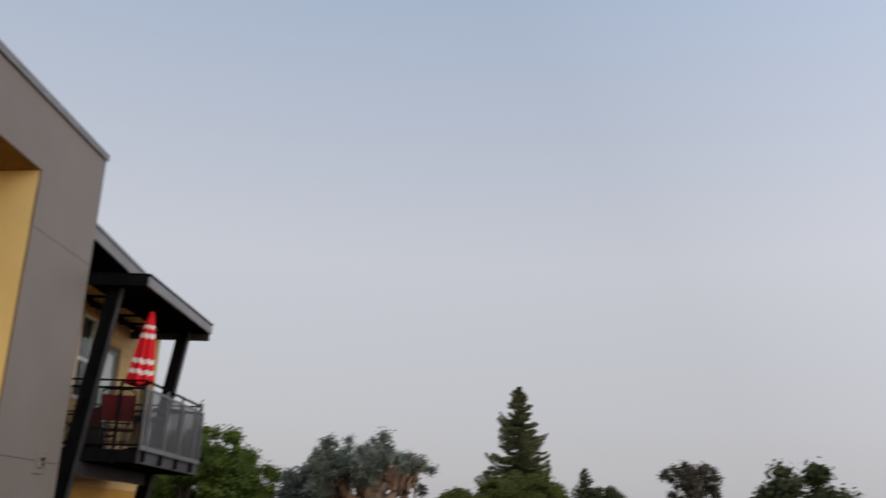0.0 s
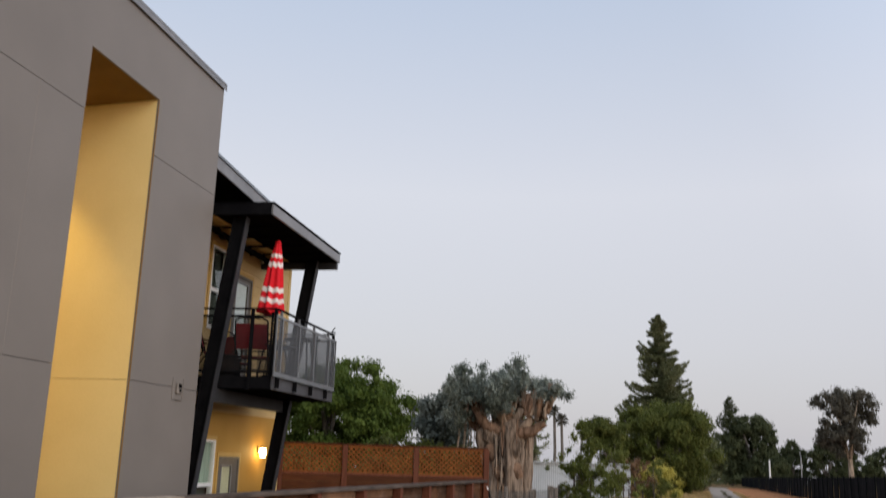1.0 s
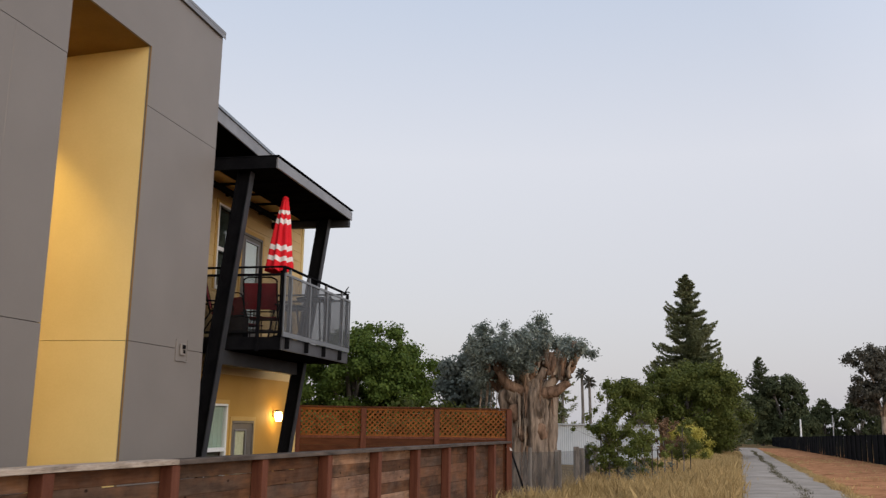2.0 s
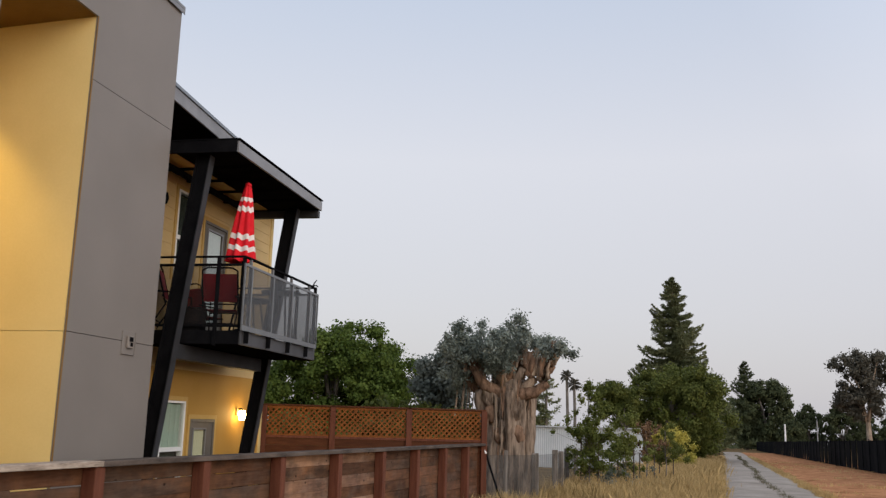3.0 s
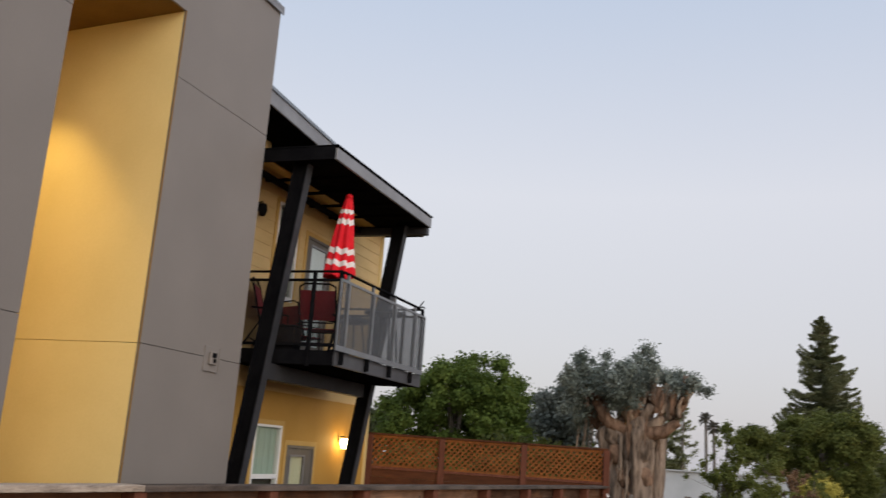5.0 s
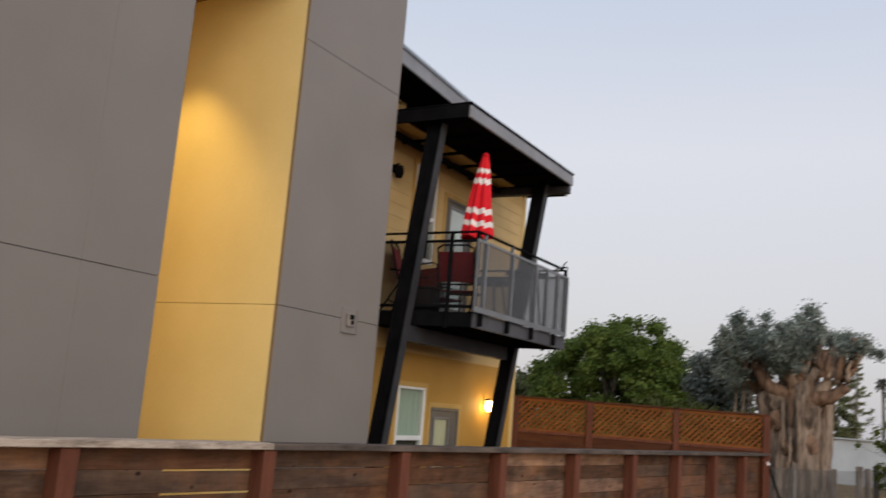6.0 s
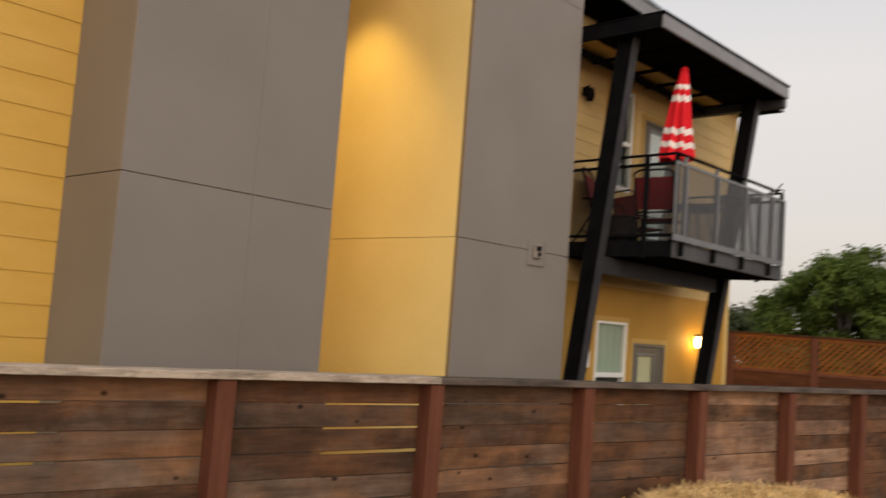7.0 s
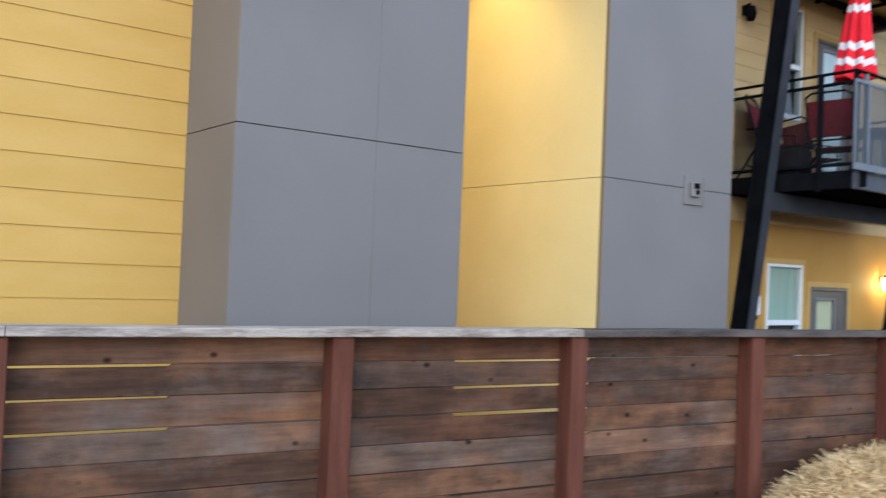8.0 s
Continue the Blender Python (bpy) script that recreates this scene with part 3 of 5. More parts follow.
def wall_outlet():
    o = thing("wall_outlet", (GX, 13.18, 2.36), "gray weatherproof outlet box on the gray panel", "outlet")
    part("plate", boxes((GX + .001, GX + .012, 13.02, 13.335, 2.355, 2.66), (GX + .0125, GX + .022, 13.02, 13.335, 2.355, 2.367), (GX + .0125, GX + .022, 13.323, 13.335, 2.368, 2.66), bevel=.003), M_GRAY, o)
    part("cover", boxes((GX + .013, GX + .045, 13.11, 13.25, 2.44, 2.60), bevel=.008), material("beige_outlet_cover", (0.22, 0.19, 0.16), (0.28, 0.245, 0.21), 20, 0.5), o, "raised beige cover")
    part("socket", boxes((GX + .046, GX + .050, 13.135, 13.225, 2.525, 2.585), (GX + .046, GX + .050, 13.165, 13.225, 2.465, 2.515)), M_STEEL, o, "dark socket openings")


def wall_lamp(y, z, lit):
    o = thing("wall_lamp", (WX + .02, y, z), "lit wall lamp with a glowing glass shade" if lit else "unlit dark wall lamp under the balcony roof", "lamp")
    # lit lamp's plate is coloured tan in place of the glare that hides it
    part("back_plate", boxes((WX + .017, WX + .045, y - .035, y + .035, z - .03, z + .10), bevel=.006), M_TAN if lit else M_STEEL, o)
    bm = bmesh.new()
    tube(bm, [(WX + .045, y, z + .09), (WX + .11, y, z + .11), (WX + .13, y, z + .07)], [.014] * 3)
    part("arm", bm, M_STEEL, o)
    bm = bmesh.new()
    tube(bm, [(WX + .13, y, z - .11), (WX + .13, y, z - .02), (WX + .13, y, z + .07)], [.05, .075, .055], 14)
    part("shade", bm, glowing("lit_shade_glass", (1.0, 0.74, 0.32), 22) if lit else M_STEEL, o, "glowing frosted shade" if lit else "", smooth=True)
    if lit:
        l = new("lamp_light", bpy.data.lights.new("lamp_light", "POINT"))
        l.data.energy, l.data.color, l.data.shadow_soft_size = 6.5, (1.0, 0.60, 0.18), 0.07
        l.location = (WX + .28, y, z - .02)


wall_outlet()
wall_lamp(18.90, 1.66, True)
wall_lamp(15.27, 5.02, False)


wb = thing("meter_box", (WX, 15.62, 1.1), "small pale utility box on the siding", "utility box")
part("case", boxes((WX + .017, WX + .11, 15.54, 15.70, 1.16, 1.40), bevel=.008), M_WHITE, wb)
part("base", boxes((WX + .017, WX + .09, 15.57, 15.67, 1.10, 1.158), bevel=.004), M_STEEL, wb, "dark lower cover")


# ---- steel balcony ----
balcony = thing("balcony", (-5.8, 16.5, ZB), "dark steel balcony with leaning columns, screens and flat roof", "balcony")
BX, BY0, BY1 = -4.96, 15.05, 18.42


def balcony_parts():
    for (xb, yb, zb), (xt, yt, zt), dx in (((-6.16, 14.75, 1.04), (-5.62, 14.75, 5.5), 0), ((-6.12, 18.25, 1.019), (-5.52, 18.25, 5.42), 0)):
        s = (xt - xb) / (zt - zb)
        bm = bmesh.new()
        a, b = (xb + s * (ZB - zb), yb, ZB), (xt + s * (5.50 - zt), yt, 5.50)
        beam(bm, a, b, 0.022, 0.225)
        col = part("column", bm, M_STEEL, balcony, "leaning dark steel column")
        # outer flange gets the lightened steel, as the side turned to the light
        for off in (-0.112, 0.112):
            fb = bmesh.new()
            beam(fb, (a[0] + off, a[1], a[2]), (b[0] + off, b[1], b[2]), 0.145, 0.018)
            part("flange", fb, M_STEELLIT if off > 0 else M_STEEL, col)
    part("under_beam", boxes((-6.05, -5.90, 14.86, 18.14, 2.43, 2.655), bevel=.006), M_STEELLIT, balcony)
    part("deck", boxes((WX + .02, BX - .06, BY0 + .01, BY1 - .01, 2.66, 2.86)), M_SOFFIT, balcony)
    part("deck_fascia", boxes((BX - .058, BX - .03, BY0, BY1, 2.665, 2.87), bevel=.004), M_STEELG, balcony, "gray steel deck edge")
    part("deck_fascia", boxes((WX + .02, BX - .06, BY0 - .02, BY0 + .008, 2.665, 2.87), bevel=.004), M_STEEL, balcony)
    # long side: posts, screens and top rail
    ys = [15.22, 16.10, 16.97, 17.87]
    for y in ys:
        part("rail_post", boxes((BX - .028, BX + .012, y - .02, y + .02, 2.70, 3.97), bevel=.003), M_RAILG, balcony)
        part("bracket", boxes((BX - .05, BX + .04, y - .05, y - .022, 2.69, 2.87), bevel=.003), M_STEEL, balcony)
    edges = [14.93, *ys, 18.30]
    for a, b in zip(edges, edges[1:]):
        p = part("screen", boxes((BX + .016, BX + .022, a + .02, b - .02, 2.95, 3.84)), M_PERF, balcony, "gray perforated privacy screen")
        part("screen_frame", boxes((BX + .013, BX + .035, a, b, 3.84, 3.875), (BX + .013, BX + .035, a, b, 2.868, 2.945), (BX + .013, BX + .035, a, a + .02, 2.95, 3.84), (BX + .013, BX + .035, b - .02, b, 2.95, 3.84)), M_RAILG, p)
    part("top_rail", boxes((BX - .035, BX + .015, BY0, 18.10, 3.97, 4.0), bevel=.004), M_STEEL, balcony)
    # short sides: open rails, with an added see-through sheet darkening the inside
    for y in (BY0 + .05, BY1 - .05):
        part("top_rail", boxes((WX + .02, BX - .036, y - .02, y + .02, 3.99, 4.02), bevel=.004), M_STEEL, balcony)
        for z in (3.86, 2.93):
            part("mid_rail", boxes((WX + .02, BX - .036, y - .015, y + .015, z, z + .04), bevel=.004), M_STEEL, balcony)
        for x, off, z0 in ((-5.40, -.078 if y < 16 else .078, 2.64), (-5.02, 0, 2.75)):
            part("rail_post", boxes((x - .025, x + .025, y + off - .025, y + off + .025, z0, 3.989), bevel=.003), M_STEEL, balcony)
        part("screen", boxes((WX + .05, BX - .06, y + .022, y + .026, 2.97, 3.86)), material("darkening_sheet", (.02, .018, .018), (.035, .03, .03), 50, .6, clear=0.72), balcony, "see-through sheet added to darken the open side")
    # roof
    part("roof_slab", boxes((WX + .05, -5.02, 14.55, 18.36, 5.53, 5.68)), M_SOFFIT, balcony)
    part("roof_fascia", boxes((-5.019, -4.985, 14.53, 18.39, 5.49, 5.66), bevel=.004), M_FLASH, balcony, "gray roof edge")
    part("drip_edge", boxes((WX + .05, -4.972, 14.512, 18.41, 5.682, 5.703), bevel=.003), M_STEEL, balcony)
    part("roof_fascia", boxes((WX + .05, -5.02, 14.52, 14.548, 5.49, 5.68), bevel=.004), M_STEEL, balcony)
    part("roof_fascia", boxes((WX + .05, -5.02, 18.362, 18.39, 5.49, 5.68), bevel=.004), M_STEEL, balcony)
    for y in (18.36,):
        part("outrigger", boxes((WX + .02, -5.03, y - .06, y + .06, 5.355, 5.485), bevel=.004), M_STEELLIT, balcony)
    for y in np.linspace(15.4, 17.6, 4):
        part("joist", boxes((WX + .05, -5.03, y - .03, y + .03, 5.485, 5.528)), M_STEEL, balcony)
    part("soffit_board", boxes((WX + .05, -6.06, 14.56, 18.34, 5.518, 5.529)), M_TRIM, balcony, "tan painted soffit board along the wall")
    part("ledger_beam", boxes((-6.40, -6.32, 14.56, 18.34, 5.40, 5.484), bevel=.004), M_STEEL, balcony)


balcony_parts()
bm = bmesh.new()
tube(bm, [(BX - .01, 18.08, 4.0), (BX - .01, 18.14, 4.06), (BX + .02, 18.19, 4.13)], [.012, .012, .008], 6)
tube(bm, [(BX - .01, 18.08, 4.01), (BX + .01, 18.20, 4.03), (BX + .02, 18.28, 4.02)], [.014, .012, .008], 6)
part("hook", bm, M_STEEL, balcony)


def patio_umbrella(x, y):
    o = thing("patio_umbrella", (x, y, 2.862), "closed red patio umbrella with white wavy stripes", "umbrella")
    bm = bmesh.new()
    tube(bm, [(x, y, 2.90), (x, y, 5.28)], [.02, .02], 10)
    part("pole", bm, M_STEEL, o)
    bm = bmesh.new()
    tube(bm, [(x, y, 2.862), (x, y, 2.90), (x, y, 2.95)], [.22, .21, .05], 20)
    part("base", bm, M_STEEL, o)
    n, zt, zb = 48, 5.25, 4.02
    bm = bmesh.new()
    rows = []
    fr = [0, .05, .12, .16, .215, .285, .355, .42, .5, .58, .655, .725, .765, .81, .875, .93, 1.0]
    for f in fr:
        r0 = 0.05 + 0.165 * f ** 0.8
        ring = []
        for k in range(n):
            a = math.tau * k / n
            fold = 1 + (0.10 + 0.15 * f) * math.cos(8 * a) + 0.06 * math.sin(3 * a + 5 * f)
            ring.append(bm.verts.new((x - .05 * f + r0 * fold * math.cos(a) * 0.95, y + r0 * fold * math.sin(a), zt + (zb - zt) * f + 0.012 * math.cos(8 * a) * (f > .2) + 0.02 * math.sin(2 * a) * f)))
        rows.append(ring)
    for i, (a, b) in enumerate(zip(rows, rows[1:])):
        mid = (fr[i] + fr[i + 1]) / 2
        for k in range(n):
            fc = bm.faces.new((a[k], a[(k + 1) % n], b[(k + 1) % n], b[k]))
            fc.material_index = int(.16 < mid < .215 or .285 < mid < .355 or .655 < mid < .725 or .81 < mid < .875)
    bm.faces.new(rows[0])
    me = mesh_of("canopy", bm, M_RED, True)
    me.materials.append(M_WFAB)
    c = new("canopy", me)
    c.parent, c.matrix_parent_inverse = o, o.matrix_basis.inverted()
    tagged(c, "red folded canopy with white stripes")
    bm = bmesh.new()
    tube(bm, [(x, y, 5.24), (x, y, 5.28), (x, y, 5.31)], [.055, .052, .02], 12)
    part("finial", bm, M_RED, o, smooth=True)


patio_umbrella(-5.28, 15.62)


def patio_chair():
    """A sling chair facing +y, standing at the origin."""
    o = thing("patio_chair", (0, 0, 0), "dark red sling patio chair with a thin metal frame", "chair", "chairs on the balcony")
    fr = bmesh.new()
    for s in (-1, 1):
        leg = bmesh.new()
        tube(leg, [(s * .27, .28, 0), (s * .27, .26, .6), (s * .27, -.2, .62)], [.014] * 3)
        local("arm", mesh_of("arm", leg, M_STEEL), o)
        back = bmesh.new()
        tube(back, [(s * .285, -.3, 0), (s * .285, -.05, .42), (s * .285, -.22, 1.02)], [.014] * 3)
        local("back_post", mesh_of("back_post", back, M_STEEL), o)
    tube(fr, [(-.285, -.22, 1.02), (-.20, -.235, 1.065), (.20, -.235, 1.065), (.285, -.22, 1.02)], [.014] * 4)
    local("top_bar", mesh_of("top_bar", fr, M_STEEL), o)
    local("seat", mesh_of("seat", boxes((-.26, .26, -.05, .32, .405, .42), bevel=.006), M_SLING), o)
    rung = bmesh.new()
    tube(rung, [(-.25, -.09, .50), (.25, -.09, .50)], [.012] * 2)
    tube(rung, [(-.27, .30, .40), (.27, .30, .40)], [.012] * 2)
    tube(rung, [(-.26, -.2, .18), (.26, -.2, .18)], [.010] * 2)
    local("stretcher", mesh_of("stretcher", rung, M_STEEL), o)
    bm = bmesh.new()
    v = [bm.verts.new(p) for p in ((-.27, -.085, .54), (.27, -.085, .54), (.27, -.20, .97), (-.27, -.20, .97), (-.27, -.095, .535), (.27, -.095, .535), (.27, -.212, .965), (-.27, -.212, .965))]
    for f in ((0, 1, 2, 3), (7, 6, 5, 4), (0, 4, 5, 1), (1, 5, 6, 2), (2, 6, 7, 3), (3, 7, 4, 0)):
        bm.faces.new([v[i] for i in f])
    local("backrest", mesh_of("backrest", bm, M_SLING), o)
    return o


chair = patio_chair()
chair.matrix_basis = pose(-5.70, 15.86, 2.862, 0, 0, 8)
copy_thing(chair, pose(-6.20, 16.06, 2.862, 0, 0, -24) @ Matrix.Diagonal((1, 1, .78, 1)))
copy_thing(chair, pose(-6.34, 15.42, 2.862, 0, 0, -70))

def patio_table(x, y, r, h, label):
    o = thing("patio_table", (x, y, 2.862), label, "table")
    bm = bmesh.new()
    tube(bm, [(x, y, 2.862 + h - .03), (x, y, 2.862 + h - .012), (x, y, 2.862 + h)], [r * .98, r, r * .985], 28)
    part("tabletop", bm, M_STEEL, o)
    for k in range(4):
        a = math.tau * (k + .5) / 4
        bm = bmesh.new()
        tube(bm, [(x + r * .8 * math.cos(a), y + r * .8 * math.sin(a), 2.862), (x + r * .5 * math.cos(a), y + r * .5 * math.sin(a), 2.862 + h - .03)], [.018, .018])
        part("leg", bm, M_STEEL, o)


patio_table(-5.62, 16.72, .42, .70, "dark round metal table among the chairs")
patio_table(-5.45, 17.75, .36, .98, "tall dark bar table near the rail")
sb = thing("storage_bench", (-5.88, 15.25, 2.862), "low black storage bench against the rail", "bench")
part("body", boxes((-6.06, -5.70, 15.13, 15.36, 2.863, 3.20), bevel=.012), M_SOFFIT, sb)
part("lid", boxes((-6.07, -5.69, 15.125, 15.37, 3.202, 3.235), bevel=.008), M_STEEL, sb)


# ---- horizontal board fence ----
FA = math.degrees(math.atan2(1, 0.12))
FENCE = pose(-4.03, 7.94, 0, 0, 0, FA)      # x along the fence, y towards the building
CAPZ = 1.152
POSTS = (-6.70, -5.05, -3.40, -1.745, 0.0, 1.655, 3.32, 4.97, 6.62, 8.25, 9.82, 11.35, 12.80, 14.10)


def board_fence():
    o = thing("board_fence", FENCE, "low horizontal redwood board fence with a flat cap", "fence")
    pm = mesh_of("post", boxes((-.064, .064, -.075, .065, -.6, CAPZ - .002), bevel=.006), M_POST)
    def plank(mat):
        bm = bmesh.new()
        prof = ((.022, 0), (.006, 0), (0, .03), (0, .97), (.006, 1), (.022, 1))
        ra, rb = [[bm.verts.new((x, y, z)) for y, z in prof] for x in (0, 1)]
        for q in range(6):
            bm.faces.new((ra[q], ra[(q + 1) % 6], rb[(q + 1) % 6], rb[q]))
        bm.faces.new(ra)
        bm.faces.new(rb)
        return mesh_of("board", bm, mat)

    # plank notched along its top to open a bright slit
    def slit_plank(length, high, u0, u1, deep, mat):
        bm = bmesh.new()
        rings = []
        for x, d in ((0, deep if u0 < .01 else 0), (max(u0, .005), deep if u0 < .01 else 0), (u0 + .012, deep), (min(u1, length) - .012, deep), (min(u1, length - .005), deep if u1 > length - .01 else 0), (length, deep if u1 > length - .01 else 0)):
            rings.append([bm.verts.new((x, y, z * (high - d))) for y, z in ((.022, 0), (.006, 0), (0, .03), (0, .97), (.006, 1), (.022, 1))])
        for p, q in zip(rings, rings[1:]):
            for i in range(6):
                bm.faces.new((p[i], p[(i + 1) % 6], q[(i + 1) % 6], q[i]))
        bm.faces.new(rings[0])
        bm.faces.new(rings[-1])
        return mesh_of("board", bm, mat)

    unit, pale, warm = plank(M_BOARD), plank(M_BOARDL), plank(M_BOARDW)
    rng = random.Random(4)
    for x in POSTS:
        local("post", pm, o, Matrix.Translation((x, 0, 0)))
    # upper edges cut back only where light shows through: begin, end, depth by row
    lit_slits = {-1.745: (-1.745, -.90, (.013, .011, .012, 0, 0, 0)), 0.0: (.80, 1.655, (.017, .016, .016, .006, .003, .013)), 1.655: (1.655, 1.87, (.016, .015, .013, .008, .008, .007)), 3.32: (3.72, 4.45, (.009, 0, .003, 0, .004, 0))}
    for a, b in zip(POSTS, POSTS[1:]):
        for r in range(9):
            h = .145 if r == 0 else .164
            z1 = CAPZ - .006 - (.145 + (r - 1) * .164 if r else 0)
            gap = rng.choice((0.0, 0.001, 0.002, 0.003))
            u0, u1, deep = lit_slits.get(a, (0, 0, ()))
            cutaway = deep[r - 1] if 0 < r <= len(deep) else 0
            bleached = (a == 4.97 and r != 1) or (a == 6.62 and r % 2 == 0)
            light = a < 0 or (a == 0.0 and r in (4, 5)) or (a == 1.655 and r in (4, 5)) or rng.random() < .12
            place = Matrix.Translation((a + .001, .068 + rng.uniform(0, .007), z1 - h + gap / 2 + rng.uniform(-.002, .002))) @ pose(0, 0, 0, 0, rng.uniform(-.14, .14), 0)
            if cutaway:
                local("board", slit_plank(b - a - .002, h - gap, u0 - a, u1 - a, cutaway, M_BOARDL if bleached else M_BOARDW if light else M_BOARD), o, place)
            else:
                local("board", pale if bleached else warm if light else unit, o, place @ Matrix.Diagonal((b - a - .002, 1, h - gap, 1)))
    caps = (-6.77, -4.90, -1.70, 1.66, 4.97, 8.25, 11.35, 14.18)
    for k, (a, b) in enumerate(zip(caps, caps[1:])):
        bm = bmesh.new()
        prof = ((-.10, .004), (-.096, 0), (.096, 0), (.10, .004), (.10, .043), (.095, .048), (-.095, .048), (-.10, .043))
        steps = int((b - a) / .12)
        rings = []
        for i in range(steps + 1):
            x = a + .002 + (b - a - .004) * i / steps
            sag = .005 * noise.noise((x * .9, 2, k)) + .002 * noise.noise((x * 7, 5, k))
            rings.append([bm.verts.new((x, y + .003 * noise.noise((x * 5, y * 30, k)), CAPZ + z + sag)) for y, z in prof])
        for p, q in zip(rings, rings[1:]):
            for i in range(8):
                bm.faces.new((p[i], p[(i + 1) % 8], q[(i + 1) % 8], q[i]))
        bm.faces.new(rings[0])
        bm.faces.new(rings[-1])
        dark = k >= 3
        local("cap_board", mesh_of("cap_board", bm, M_CAPD if dark else M_CAP), o, None, "dark weathered cap board" if dark else "silver-gray weathered cap board")
    return o


board_fence()


def lattice_fence():
    """From the building's far corner to the end of the board fence."""
    a, b = Vector((-6.72, 20.45)), Vector((-2.32, 21.86))
    L = (b - a).length
    ang = math.degrees(math.atan2(b.y - a.y, b.x - a.x))
    o = thing("lattice_fence", pose(a.x, a.y, 0, 0, 0, ang), "cedar privacy fence with a diagonal lattice top", "fence")
    zt, zm = 1.865, 1.262
    stands = (0.0, 1.42, 3.02, L)
    post = mesh_of("post", boxes((-.06, .06, -.06, .06, -.6, zt), bevel=.005), M_POST)
    for x in stands:
        local("post", post, o, Matrix.Translation((x, 0, 0)))
    for p0, p1 in zip(stands, stands[1:]):
        x0, x1 = p0 + .06, p1 - .06
        local("top_rail", mesh_of("top_rail", boxes((x0 - .1, x1 + .1, -.055, .055, zt + .001, zt + .035), bevel=.004), M_LATF), o)
        local("mid_rail", mesh_of("mid_rail", boxes((x0 + .001, x1 - .001, -.03, .03, zm - .05, zm), bevel=.004), M_POST), o)
        lat = local("lattice", mesh_of("lattice", boxes((x0 + .001, x1 - .001, -.02, .02, zt - .045, zt - .002), (x0 + .001, x1 - .001, -.02, .02, zm + .002, zm + .03)), M_LAT), o, None, "diagonal cedar lattice panel")
        bm = bmesh.new()
        z0, z1 = zm + .03, zt - .045
        H, W = z1 - z0, x1 - x0
        for sgn, yy in ((1, -.006), (-1, .006)):
            c = -H
            while c < W:
                s0, s1 = max(c, 0), min(c + H, W)
                if s1 - s0 > .02:
                    p0 = (x0 + s0, yy, z0 + (s0 - c)) if sgn > 0 else (x0 + s0, yy, z1 - (s0 - c))
                    p1 = (x0 + s1, yy, z0 + (s1 - c)) if sgn > 0 else (x0 + s1, yy, z1 - (s1 - c))
                    p0, p1 = Vector(p0), Vector(p1)
                    d = (p1 - p0).normalized()
                    nn = Vector((-d.z, 0, d.x)) * .017
                    vs = [bm.verts.new(p + q + Vector((0, t, 0))) for t in (-.005, .005) for p, q in ((p0, -nn), (p1, -nn), (p1, nn), (p0, nn))]
                    for f in ((0, 1, 2, 3), (7, 6, 5, 4), (0, 4, 5, 1), (1, 5, 6, 2), (2, 6, 7, 3), (3, 7, 4, 0)):
                        bm.faces.new([vs[i] for i in f])
                c += .112
        tagged(local("lattice_weave", mesh_of("lattice_weave", bm, M_LAT), lat), kind="stuff")
        bd = mesh_of("board", boxes((x0 + .001, x1 - .001, -.012, .012, 0, .143)), M_LATF)
        z = zm - .052
        while z > -.5:
            local("board", bd, o, Matrix.Translation((0, random.uniform(-.003, .003), z - .143)))
            z -= .146


lattice_fence()


# ---- trees and plants ----
def leaves(centres, radii, count, size, rng, droop=0.0, thin=0.45, flat=1.0):
    """Folded leaf blades spread through clumps round the centres; returns verts and faces."""
    centres, radii = np.array(centres), np.array(radii)
    share = radii ** 2 / np.sum(radii ** 2)
    pick = rng.choice(len(centres), count, p=share)
    d = rng.normal(size=(count, 3))
    d /= np.linalg.norm(d, axis=1)[:, None]
    r = radii[pick] * np.minimum(np.abs(rng.normal(size=count)) * 0.68, 1.35)
    p = centres[pick] + d * r[:, None] * np.array([1, 1, flat])
    nrm = d + rng.normal(size=(count, 3)) * 0.5 + np.array([0, 0, 0.25])
    a = np.cross(nrm, rng.normal(size=(count, 3)))
    a[:, 2] -= droop * np.linalg.norm(a, axis=1)
    a /= np.linalg.norm(a, axis=1)[:, None]
    b = np.cross(a, nrm)
    b /= np.linalg.norm(b, axis=1)[:, None]
    s = size * (0.6 + 0.8 * rng.random(count))[:, None]
    v = np.stack([p, p + a * s * .5 + b * s * thin, p + a * s, p + a * s * .5 - b * s * thin], axis=1).reshape(-1, 3)
    return v, np.arange(count * 4).reshape(-1, 4)


def crown_of(name, v, f, mat, parent, label=""):
    me = raw(name, v.tolist(), f.tolist(), mat)
    ob = new(name, me)
    ob.parent, ob.matrix_parent_inverse = parent, parent.matrix_basis.inverted()
    return tagged(ob, label) if label else ob


